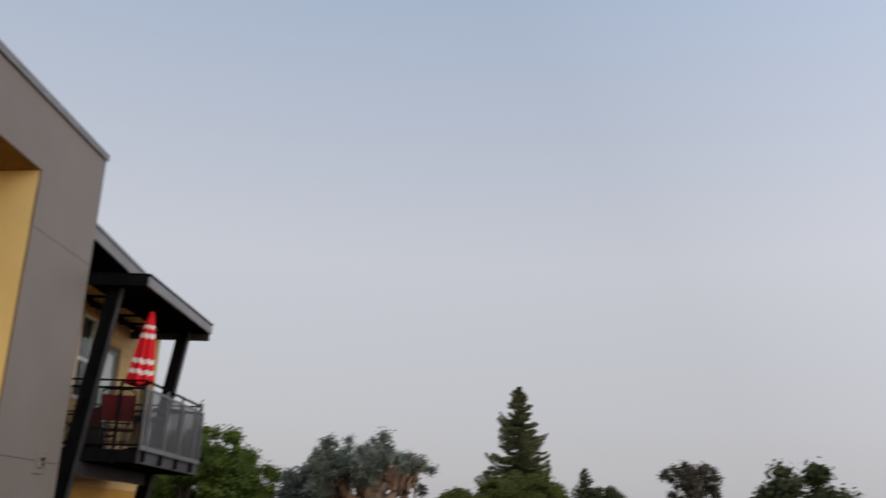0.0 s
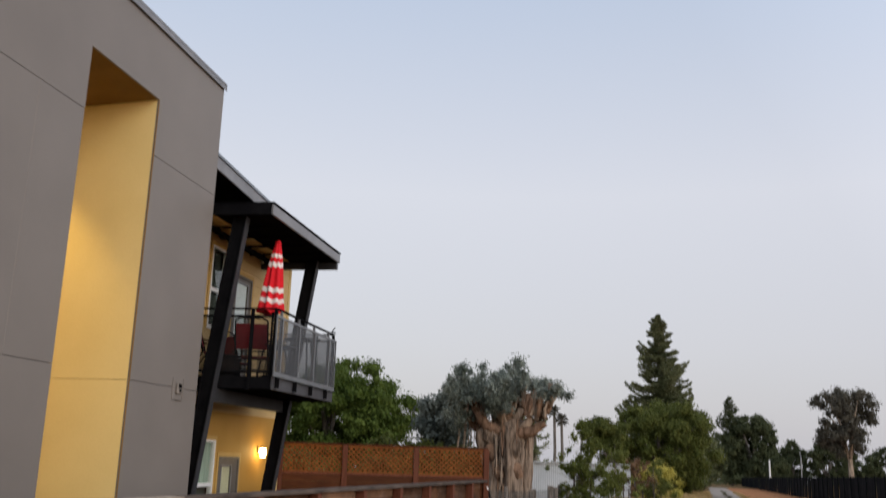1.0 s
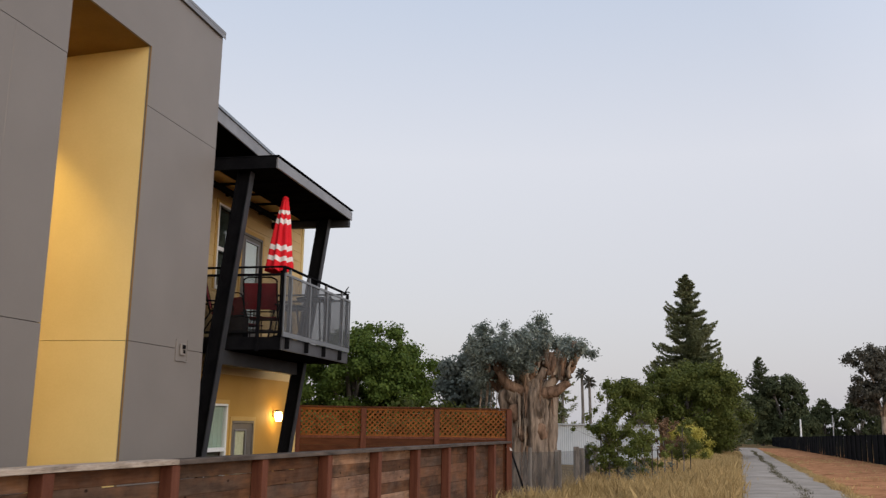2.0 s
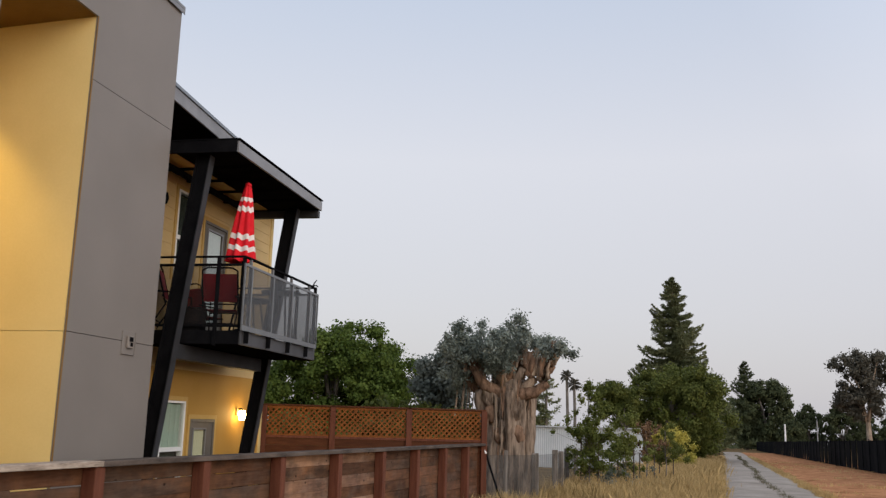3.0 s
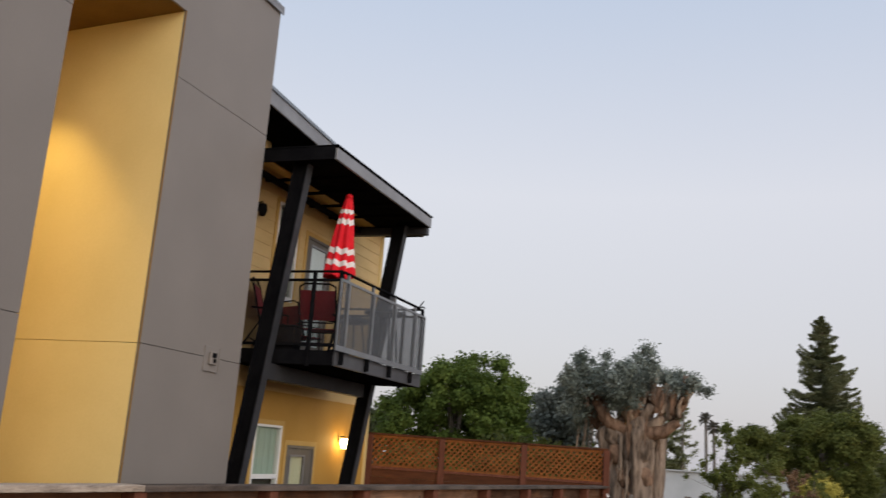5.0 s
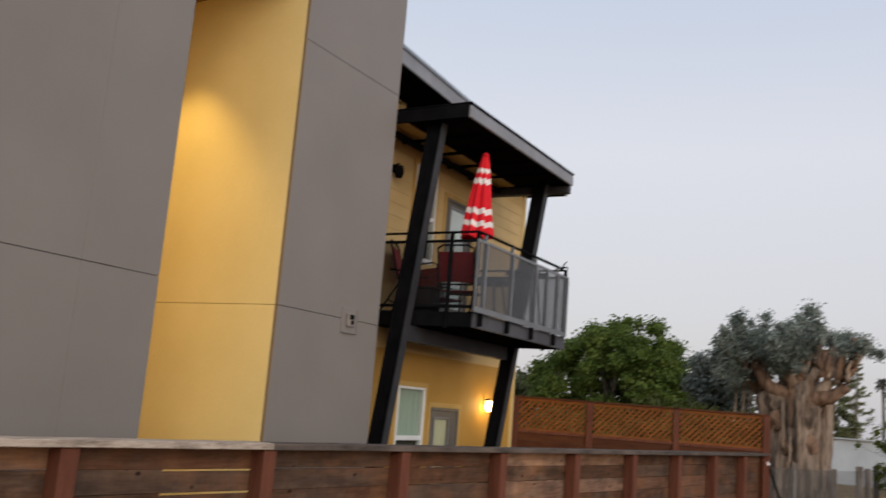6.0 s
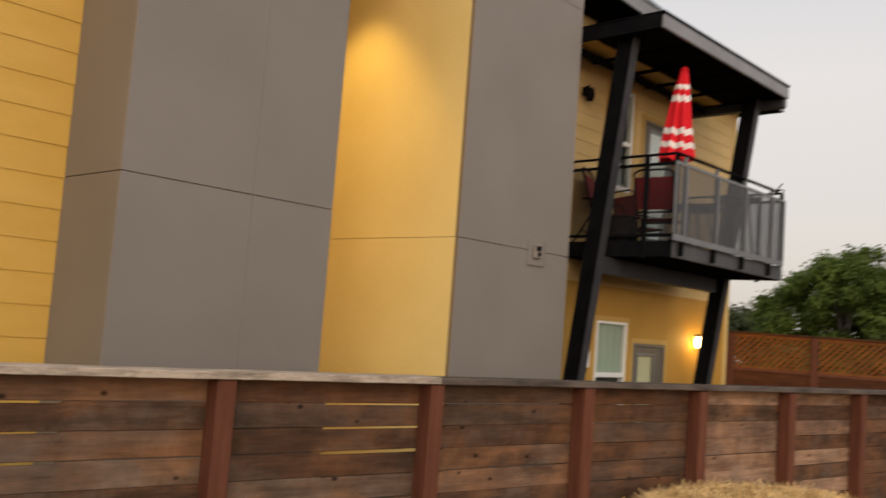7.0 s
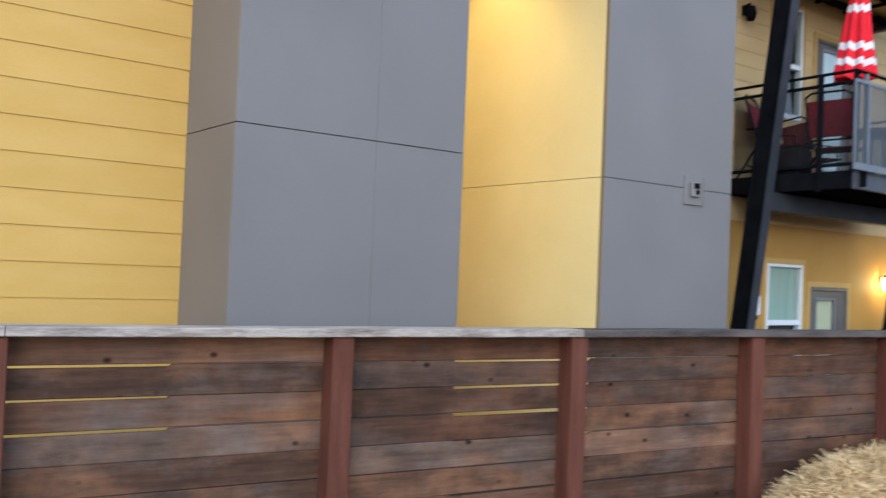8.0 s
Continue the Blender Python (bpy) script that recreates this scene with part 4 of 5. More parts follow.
def leafy_tree(name, label, x, y, base, trunk_r, blobs, blob_r, count, size, mat, bark, seed, droop=0.0, category="tree", flat=0.85, group="", lobes=0):
    """blobs: centre and half-size of the crown, in which clumps are scattered."""
    rng = np.random.default_rng(seed)
    o = thing(name, (x, y, base), label, category, group)
    (cx, cy, cz), (hx, hy, hz), n = blobs
    cs, rs = [], []
    big = []
    while len(big) < lobes:
        q = rng.uniform(-1, 1, 3)
        if .22 < np.dot(q, q) < .52 and all(np.linalg.norm(q - w) > .34 for w in big):
            big.append(q)
    size_of = [rng.uniform(.30, .46) for w in big]
    while lobes and len(cs) < n:
        k = rng.integers(lobes)
        d = rng.normal(size=3)
        d[2] = d[2] + .35
        d /= np.linalg.norm(d)
        q = big[k] + d * size_of[k] * rng.uniform(.72, 1.06)
        cs.append((cx + q[0] * hx, cy + q[1] * hy, cz + q[2] * hz))
        rs.append(blob_r * rng.uniform(.6, 1.25))
    while len(cs) < n:
        q = rng.uniform(-1, 1, 3)
        if 0.25 < np.dot(q, q) < 1:
            cs.append((cx + q[0] * hx, cy + q[1] * hy, cz + q[2] * hz))
            rs.append(blob_r * rng.uniform(.6, 1.25))
    bm = bmesh.new()
    top = Vector((cx, cy, cz))
    foot = Vector((x, y, base - .15))
    fork = foot.lerp(top, 0.55)
    tube(bm, [foot, foot.lerp(fork, .5) + Vector((rng.normal() * trunk_r * .5, 0, 0)), fork], [trunk_r * 1.25, trunk_r, trunk_r * .8], 10)
    for c in cs[:min(n, 9)]:
        e = Vector(c)
        mid = fork.lerp(e, .5) + Vector((0, 0, .12 * (e - fork).length))
        tube(bm, [fork - Vector((0, 0, .1)), mid, e], [trunk_r * .55, trunk_r * .35, trunk_r * .12], 6)
    part("trunk", bm, bark, o, smooth=True)
    v, f = leaves(cs, rs, count, size, rng, droop, flat=flat)
    crown_of("crown", v, f, mat, o)
    return o


def conifer(name, label, x, y, base, height, spread, count, mat, seed, bare=0.08, size=0.5, group="", boughs=7):
    rng = np.random.default_rng(seed)
    o = thing(name, (x, y, base), label, "tree", group)
    bm = bmesh.new()
    tube(bm, [(x, y, base - .2), (x, y, base + height * .5), (x + .1, y, base + height * .98)], [height * .022, height * .013, .02], 8)
    part("trunk", bm, M_BARKD, o)
    nb = int(height * boughs)
    P, D, S = [], [], []
    per = count // nb
    for k in range(nb):
        h = bare + (1 - bare) * (k + rng.random()) / nb
        L = spread * (1 - h) ** 0.72 * rng.uniform(.55, 1.10) + .12
        ang = rng.uniform(0, math.tau)
        out = np.array([math.cos(ang), math.sin(ang), 0])
        side = np.array([-out[1], out[0], 0])
        t = rng.random(per) ** 0.75
        rise = rng.uniform(.25, .75)
        sag = -0.42 * L * t + rise * L * t ** 2.4
        fan = rng.normal(size=per) * (.06 + .17 * L * t * (1.2 - t))
        hang = np.abs(rng.normal(size=per)) * .020 * height * (1.15 - t) * (1.1 - h)
        P.append(np.array([x, y, base + h * height]) + out * (L * t)[:, None] + side * fan[:, None] + np.stack([np.zeros(per), np.zeros(per), sag - hang], 1))
        dd = out * .7 + side * np.sign(fan)[:, None] * .5 + rng.normal(size=(per, 3)) * .5
        dd[:, 2] += .8 * t - .35
        D.append(dd / np.linalg.norm(dd, axis=1)[:, None])
        S.append(np.full(per, .40 + .75 * (1 - h)))
    p, a = np.concatenate(P), np.concatenate(D)
    n = len(p)
    away = p - np.array([x, y, 0])
    away[:, 2] = 0
    away /= np.linalg.norm(away, axis=1)[:, None] + 1e-6
    b = np.cross(a, away * .7 + rng.normal(size=(n, 3)) * .5 + np.array([0, 0, .6]))
    b /= np.linalg.norm(b, axis=1)[:, None]
    s = (size * (.5 + rng.random(n)) * np.concatenate(S))[:, None]
    v = np.stack([p, p + a * s * .5 + b * s * .16, p + a * s, p + a * s * .5 - b * s * .16], axis=1).reshape(-1, 3)
    crown_of("crown", v, np.arange(n * 4).reshape(-1, 4), mat, o)
    return o


def pollard_gum():
    """The lopped gum behind the fence's end: ridged trunk, thick cut limbs, tufts of blue leaves."""
    X, Y = -2.07, 24.25
    g0 = level(X, Y)
    o = thing("pollarded_gum_tree", (X, Y, g0), "lopped gum tree with thick peeling trunk and blue-gray leaf tufts", "tree")
    bm = bmesh.new()
    n, rings = 90, []
    prof = ((-.5, .74, 0), (-.2, .64, 0), (.15, .58, 0), (.6, .54, .0), (1.1, .53, -.01), (1.5, .55, -.02), (1.85, .58, -.06), (2.15, .62, -.08), (2.36, .60, -.08), (2.55, .42, -.05), (2.7, .2, 0))
    for i in range(37):
        z = -.5 + 3.2 * i / 36
        r, dx = [float(np.interp(z, [q[0] for q in prof], [q[j] for q in prof])) for j in (1, 2)]
        ring = []
        for k in range(n):
            a = math.tau * k / n
            w = 1 + .12 * math.sin(5 * a + z * .7) + .08 * math.sin(11 * a - z * 1.1) + .26 * noise.noise((2.6 * math.cos(a), 2.6 * math.sin(a), z * .9)) + .20 * noise.noise((7 * math.cos(a), 7 * math.sin(a), z * 1.3)) + .08 * noise.noise((18 * math.cos(a), 18 * math.sin(a), z * 2.5))
            ring.append(bm.verts.new((X + dx + r * w * math.cos(a), Y + r * w * math.sin(a), g0 + .3 + z)))
        rings.append(ring)
    for a, b in zip(rings, rings[1:]):
        for k in range(n):
            bm.faces.new((a[k], a[(k + 1) % n], b[(k + 1) % n], b[k]))
    bm.faces.new(rings[-1])
    part("trunk", bm, M_BARK, o, smooth=True)
    rng = random.Random(11)

    def limb(pts, r0, r1):
        lb = bmesh.new()
        fine = []
        for i in range(len(pts) - 1):
            for t in (0, .33, .66):
                fine.append(Vector(pts[i]).lerp(Vector(pts[i + 1]), t) + Vector((rng.uniform(-.02, .02), rng.uniform(-.02, .02), rng.uniform(-.02, .02))))
        fine.append(Vector(pts[-1]))
        tube(lb, fine, [(r0 + (r1 - r0) * (i / (len(fine) - 1)) ** .8) * rng.uniform(.92, 1.07) for i in range(len(fine))], 14)
        for v in lb.verts:
            v.co += Vector((noise.noise(v.co * 6), noise.noise(v.co * 6 + Vector((9, 0, 0))), .3 * noise.noise(v.co * 5))) * .07
            v.co += Vector((noise.noise(v.co * 19), noise.noise(v.co * 17 + Vector((4, 0, 0))), 0)) * .03
        part("limb", lb, rng.choice((M_BARKR, M_BARKR, M_BARKP, M_BARK)), o, smooth=True)

    for pts, r0, r1 in (
            (((-.10, -.40, 2.30), (-.50, -.50, 2.48), (-.74, -.48, 2.77), (-.86, -.42, 3.25)), .15, .10),
            (((-.55, -.05, 2.30), (-.90, -.10, 2.55), (-1.03, -.15, 2.88), (-.95, -.15, 3.30)), .15, .11),
            (((-.72, -.30, 2.85), (-.66, -.30, 3.15), (-.70, -.28, 3.45)), .10, .08),
            (((-.05, -.35, 2.45), (-.10, -.52, 2.70), (-.18, -.52, 3.10)), .17, .11),
            (((.0, -.40, 2.55), (.08, -.50, 2.85), (.10, -.46, 3.12)), .13, .10),
            (((.10, -.30, 2.40), (.26, -.42, 2.68), (.40, -.45, 3.00), (.43, -.42, 3.58)), .16, .085),
            (((.32, -.30, 2.40), (.60, -.38, 2.68), (.66, -.40, 3.00), (.69, -.38, 3.40)), .13, .10),
            (((.22, -.35, 2.30), (.62, -.45, 2.36), (.88, -.42, 2.56), (1.00, -.38, 3.00), (1.13, -.35, 3.30)), .16, .085),
            (((.80, -.30, 2.60), (.86, -.35, 3.00), (.86, -.34, 3.42)), .10, .07),
            (((.92, -.25, 2.85), (1.02, -.25, 3.15), (1.01, -.22, 3.45)), .07, .05),
            (((.55, -.40, 2.62), (.50, -.48, 2.95), (.55, -.46, 3.30)), .08, .05),
            (((.98, -.38, 2.95), (1.16, -.40, 3.15), (1.28, -.38, 3.42)), .06, .035),
            (((-.2, .30, 2.40), (-.40, .50, 3.00), (-.30, .50, 3.70)), .22, .12),
            (((.15, .30, 2.40), (.25, .45, 3.00), (.22, .45, 3.75)), .20, .10),
            (((-.85, -.10, 2.80), (-1.15, -.05, 3.05), (-1.30, -.05, 3.45)), .09, .05)):
        limb([(X + px, Y + py, pz) for px, py, pz in pts], r0, r1)
    # upright cut stubs crowding the limbs
    for sx, z0, lean in ((.46, 2.75, -.06), (.56, 2.70, .03), (.74, 2.62, -.02), (.78, 2.75, .05), (.92, 2.70, .06), (1.02, 2.95, .10), (1.08, 3.0, .02), (-.80, 2.75, -.08), (-.62, 2.62, .05), (-.98, 2.80, -.10), (.16, 2.70, .08), (-.26, 2.68, -.06)):
        top = z0 + rng.uniform(.38, .68)
        limb([(X + sx, Y - .46, z0), (X + sx + lean * .6, Y - .52, (z0 + top) / 2), (X + sx + lean, Y - .50, top)], rng.uniform(.055, .075), rng.uniform(.035, .05))
    # burls on the trunk
    for bx, bz, br in ((.28, 1.95, .17), (-.30, 1.85, .15), (-.12, 1.35, .13), (.34, 1.40, .15), (-.36, 2.30, .19), (.16, 2.42, .20)):
        kb = bmesh.new()
        bmesh.ops.create_icosphere(kb, subdivisions=3, radius=br)
        for v in kb.verts:
            q = v.co.copy()
            v.co = Vector((q.x, q.y * .7, q.z * 1.35)) * (1 + .35 * noise.noise(q * 9) + .2 * noise.noise(q * 22)) + Vector((X - .06 + bx, Y - .48 + .25 * bx * bx, bz))
        part("burl", kb, M_BARK if br > .16 else M_BARKR, o, smooth=True)
    # loose and peeled bark hanging down the trunk and under the limbs
    for k in range(90):
        a = rng.uniform(3.25, 6.15)
        zt = rng.uniform(1.0, 2.75) if k < 66 else rng.uniform(.3, 1.3)
        L = rng.uniform(.25, .95)
        rr = float(np.interp(zt, (0, 1.1, 2.1, 2.4, 2.8), (.57, .55, .60, .66, .70))) * rng.uniform(.90, 1.03)
        w = rng.uniform(.008, .032)
        p0 = Vector((X - .05 + rr * math.cos(a), Y + rr * math.sin(a), zt))
        sx = rng.uniform(-.05, .05)
        sb = bmesh.new()
        rows = []
        for i in range(6):
            u = i / 5
            q = p0 + Vector((sx * u * u + .008 * math.sin(7 * u + k), -.04 * u * u, -L * u))
            tw = Vector((math.cos(.5 * u + k * .3 % .6), .5 * math.sin(.5 * u), 0)) * w * (1 - .8 * u * u)
            th = Vector((0, .007, 0))
            rows.append([sb.verts.new(q + d) for d in (-tw - th, tw - th, tw + th, -tw + th)])
        for r0, r1 in zip(rows, rows[1:]):
            for i in range(4):
                sb.faces.new((r0[i], r0[(i + 1) % 4], r1[(i + 1) % 4], r1[i]))
        part("bark_strip", sb, (M_BARK, M_BARKP, M_BARKR)[k % 3], o)
    for k in range(9):
        sx = rng.uniform(-1.35, -.85)
        sb = bmesh.new()
        tube(sb, [(X + sx * .93, Y - .1, 2.62), (X + sx * .95, Y - .15, rng.uniform(2.1, 2.3)), (X + sx * .97, Y - .2, 1.75)], [.016, .013, .005], 5)
        part("bark_strip", sb, M_BARKP, o, "pale shed bark strip")
    g = np.random.default_rng(5)
    cs, rs = [], []
    for cx, cz, n, sx, sz in ((-1.08, 3.38, 60, .44, .42), (-.38, 3.32, 70, .52, .42), (.14, 3.62, 30, .32, .34), (-.50, 3.06, 14, .34, .20), (-1.30, 2.90, 30, .30, .55), (.66, 3.55, 5, .2, .12), (1.24, 3.40, 8, .18, .16), (.98, 3.45, 4, .14, .10)):
        for k in range(n):
            cs.append((X + cx + g.normal() * sx * .6, Y - .28 + g.normal() * .42, cz + g.normal() * sz * .6))
            rs.append(g.uniform(.09, .20))
    v, f = leaves(cs, rs, 42000, .085, g, .5, .22)
    crown_of("crown", v, f, M_BLUE, o, "drooping blue-gray leaves")


pollard_gum()
leafy_tree("gum_shrub", "bushy blue-gray gum growing behind the lattice fence", -4.25, 26.5, -.3, .12, ((-4.22, 26.4, 2.45), (.72, .6, 1.05), 90), .24, 20000, .09, M_BLUE, M_BARK, 21, .4, "shrub")
# four added shrubs that keep bright sky from showing through the lattice
leafy_tree("green_shrub", "dense green shrub added just behind the lattice fence", -3.0, 25.4, -.3, .05, ((-3.2, 24.9, .8), (.85, .4, 1.15), 80), .28, 16000, .11, M_OAK, M_BARKD, 31, category="shrub")
leafy_tree("green_shrub", "dark green shrub added to fill in behind the lattice fence", -5.4, 27.0, -.3, .05, ((-5.6, 26.6, .9), (1.1, .5, 1.25), 80), .30, 16000, .12, M_OAK, M_BARKD, 35, category="shrub")
leafy_tree("green_shrub", "dark green shrub added between the gums behind the lattice fence", -4.4, 25.2, -.3, .05, ((-4.4, 25.2, .85), (.9, .45, 1.2), 80), .28, 14000, .11, M_OAK, M_BARKD, 37, category="shrub")
leafy_tree("green_shrub", "dark green shrub added low behind the lattice fence", -9.9, 30, -.4, .05, ((-9.9, 30, .6), (1.5, .6, 1.2), 80), .32, 16000, .12, M_OAK, M_BARKD, 38, category="shrub")
leafy_tree("walnut_tree", "broad bright green walnut tree beyond the fence", -13.2, 45, -.55, .30, ((-13.2, 45, 3.1), (4.0, 3.0, 3.1), 330), .46, 130000, .13, M_GREEN, M_BARKD, 22, lobes=17)
leafy_tree("small_tree", "dark low tree beside the walnut, far off", -21.5, 55, -.6, .2, ((-21.5, 55, 2.6), (2.6, 2, 1.9), 30), .7, 8000, .28, M_FAR, M_BARKD, 23)
leafy_tree("oak_tree", "wide dense oak tree beside the trail", 4.3, 80, -1.0, .4, ((4.5, 80, 3.1), (5.0, 3.4, 4.3), 260), .58, 110000, .17, M_OAK, M_BARKD, 24, lobes=15)
leafy_tree("oak_tree", "smaller oak leaning out beside the wide oak", .9, 78, -.95, .22, ((.7, 78, 3.3), (2.5, 2.2, 2.7), 90), .50, 34000, .17, M_OAK, M_BARKD, 36, lobes=7)
conifer("redwood_tree", "tall dark redwood standing behind the oak", 5.1, 90, -1.1, 16.8, 5.6, 150000, M_CONIF, 25, size=.34, boughs=17)
leafy_tree("dark_tree", "dark round tree at the end of the trail", 36.0, 250, -3.0, .8, ((36.5, 250, 5.6), (6.6, 4.5, 9.4), 260), 1.1, 40000, .55, M_FAR, M_BARKD, 26)
conifer("cypress_tree", "narrow dark cypress at the end of the trail", 31.4, 252, -3.0, 22.5, 7.5, 16000, M_FAR, 27, size=1.0)
leafy_tree("dark_tree", "low dark trees closing the trail", 12.0, 140, -1.7, .4, ((12.0, 140, 2.6), (4.5, 2.5, 4.0), 120), .8, 20000, .4, M_FAR, M_BARKD, 28)
leafy_tree("far_gum_tree", "tall sparse gum tree with pale trunk beyond the black fence", 19.4, 80, -1.0, .22, ((19.3, 80, 5.6), (3.2, 2.2, 3.0), 110), .48, 24000, .17, M_EUCF, M_BARKP, 29, .4, lobes=9)
leafy_tree("dark_tree", "dark rounded oak beyond the black fence", 30.5, 85, -1.0, .4, ((30.5, 85, 5.0), (4.2, 3, 3.6), 60), 1.1, 14000, .42, M_FAR, M_BARKD, 30)
for k, (fx, fy, fw, fz) in enumerate(((33.2, 196, 2.4, 4.0), (37.0, 200, 3.0, 7.6), (42.6, 196, 3.6, 8.2), (49.0, 202, 4.2, 5.8), (57.0, 205, 5.0, 7.5))):
    leafy_tree("low_tree", "low dark tree far behind the black fence", fx, fy, -2.4, .3, ((fx, fy, fz * .3), (fw, 2.0, fz * .62), 110), .65, 14000, .38, M_FAR, M_BARKD, 40 + k, group="low trees far off")
for k, (fx, fh, fs) in enumerate(((-6.1, 6.6, 1.7), (-5.0, 7.6, 1.9), (-7.3, 5.4, 1.5))):
    conifer("spruce_tree", "small blue-gray spruce behind the pale shed", fx, 70, -.8, fh, fs, 6000, M_CONIF, 50 + k, size=.30, group="spruces behind the shed")
# low woods that close the view
rng = np.random.default_rng(60)
cs = [(x, 300 + rng.normal() * 8, -5.5 + 5.5 * noise.noise((x * .05, 1, 4)) + rng.uniform(0, 2.2)) for x in np.linspace(-200, 200, 190)]
v, f = leaves(cs, [rng.uniform(2.0, 3.6) for c in cs], 30000, 1.3, rng)
woods = new("far_woods", raw("far_woods", v.tolist(), f.tolist(), M_FAR))
tagged(woods, "dark line of far woods on the horizon", "woods", kind="stuff")


def palm(x, y, base, height, seed):
    rng = random.Random(seed)
    o = thing("palm_tree", (x, y, base), "slim tall fan palm far off", "tree", "far palms")
    bm = bmesh.new()
    tube(bm, [(x, y, base - .2), (x + .1, y, base + height * .5), (x, y, base + height)], [.22, .17, .15], 8)
    part("trunk", bm, M_BARKD, o)
    vs, fs = [], []
    for k in range(46):
        a, el = rng.uniform(0, math.tau), rng.uniform(-.9, 1.2)
        L = rng.uniform(.7, 1.1)
        d = Vector((math.cos(a) * math.cos(el), math.sin(a) * math.cos(el), math.sin(el)))
        sd = d.cross(Vector((0, 0, 1))).normalized() * .16
        p = Vector((x, y, base + height))
        i = len(vs)
        vs += [p, p + d * L * .7 + sd, p + d * L - Vector((0, 0, .2)), p + d * L * .7 - sd]
        fs.append((i, i + 1, i + 2, i + 3))
    ob = new("crown", raw("crown", [tuple(q) for q in vs], fs, M_EUCF))
    ob.parent, ob.matrix_parent_inverse = o, o.matrix_basis.inverted()


palm(-5.95, 110, -1.3, 8.7, 1)
palm(-5.1, 110, -1.3, 7.8, 2)


def sapling(x, y, height, seed, crown, low=0, leaf=M_OAK, count=4200):
    """crown: clumps as (sideways, height share, spread, number); low: leaves on shoots round the foot."""
    rng = np.random.default_rng(seed)
    b = level(x, y)
    o = thing("sapling", (x, y, b), "young leafy sapling tied between wooden stakes", "sapling", "staked saplings")
    bm = bmesh.new()
    tube(bm, [(x, y, b - .1), (x + .03, y, b + height * .35), (x - .02, y, b + height * .7), (x, y, b + height * .98)], [.028, .022, .014, .005], 6)
    cs, rs = [], []
    for sx, h, sp, n in crown:
        for k in range(n):
            c = (x + sx + rng.normal() * sp, y + rng.normal() * sp * .8, b + height * h + rng.normal() * sp * .75)
            cs.append(c)
            rs.append(rng.uniform(.06, .17))
            if k % 3 == 0:
                tube(bm, [(x, y, b + height * max(h - .14, .2)), tuple(c)], [.009, .003], 4)
    part("trunk", bm, M_BARKD, o)
    for s in (-.24, .26):
        bm = bmesh.new()
        tube(bm, [(x + s, y, b - .15), (x + s + .02, y, b + height * .50)], [.024, .022], 6)
        part("stake", bm, M_CAPD, o, "weathered wooden stake")
    v, f = leaves(cs, rs, int(count * 1.5), .064, rng, .2, .34)
    crown_of("crown", v, f, leaf, o)
    if low:
        cs = [(x + rng.normal() * .38 + .15, y + rng.normal() * .3, b + abs(rng.normal()) * .42) for k in range(30)]
        v, f = leaves(cs, rng.uniform(.10, .26, 30), low, .06, rng, .1, .3)
        crown_of("shoots", v, f, M_BLUE, o, "gray-green shoots round the foot")


M_RUSSET = material("russet_leaves", (0.10, 0.055, 0.028), (0.22, 0.13, 0.07), 0.8, 0.7, vary=0.4)
sapling(-.42, 30, 3.3, 1, ((-.02, .56, .36, 60), (0, .30, .34, 46), (.02, .95, .08, 8), (.3, .50, .34, 26), (.05, .86, .12, 8), (.4, .74, .16, 10)), 2600, count=9500)
sapling(.62, 33, 2.7, 2, ((0, .60, .28, 34), (.1, .84, .14, 10), (-.1, .38, .34, 40)), 1600, count=7000)
sapling(1.35, 36, 2.4, 3, ((0, .60, .30, 22), (.1, .85, .18, 10)), leaf=M_RUSSET, count=2400)
sapling(2.1, 38, 2.2, 4, ((0, .60, .38, 40), (.1, .9, .16, 8)), count=6000)
leafy_tree("yellow_shrub", "yellow flowering shrub beside the trail", 3.6, 60, -.72, .05, ((3.1, 58, .15), (1.45, 1, 1.75), 120), .28, 32000, .085, M_YSHR, M_BARKD, 33, -.5, category="shrub")

# wire fence that runs on along the trail, with gray posts
wf = thing("wire_fence", (-2.32, 21.95, 0), "weathered wire mesh fence on gray posts", "fence")
WPTS = [Vector(q) for q in ((-2.32, 21.95), (-1.95, 22.7), (-1.42, 24.0), (-1.16, 26.6), (-1.14, 28.6), (-1.10, 30.6), (-.95, 33.0))]
for k, q in enumerate(WPTS):
    z = level(q.x, q.y)
    wd = .04 if k < 2 else .075
    part("post", boxes((q.x - wd, q.x + wd, q.y - .03, q.y + .03, z - .3, z + 1.26 + .06 * (k % 2)), bevel=.01), M_BARKD, wf)
bm = bmesh.new()
for a, b in zip(WPTS, WPTS[1:]):
    za, zb = level(0, a.y), level(0, b.y)
    bm.faces.new([bm.verts.new(q) for q in ((a.x, a.y - .04, za), (b.x, b.y - .04, zb), (b.x, b.y - .04, zb + 1.22), (a.x, a.y - .04, za + 1.22))])
part("mesh", bm, M_MESH, wf, "gray wire mesh")
lp = thing("leaning_pipe", (-1.82, 21.86, -.27), "dark leaning pipe with a white elbow beside the fence", "pipe")
bm = bmesh.new()
tube(bm, [(-1.82, 21.86, -.3), (-2.27, 21.84, 1.0)], [.022, .022], 8)
part("shaft", bm, M_STEEL, lp)
bm = bmesh.new()
tube(bm, [(-2.27, 21.84, .99), (-2.29, 21.84, 1.06), (-2.37, 21.84, 1.07)], [.035, .035, .03], 8)
part("elbow", bm, M_WHITE, lp, "white pipe elbow")

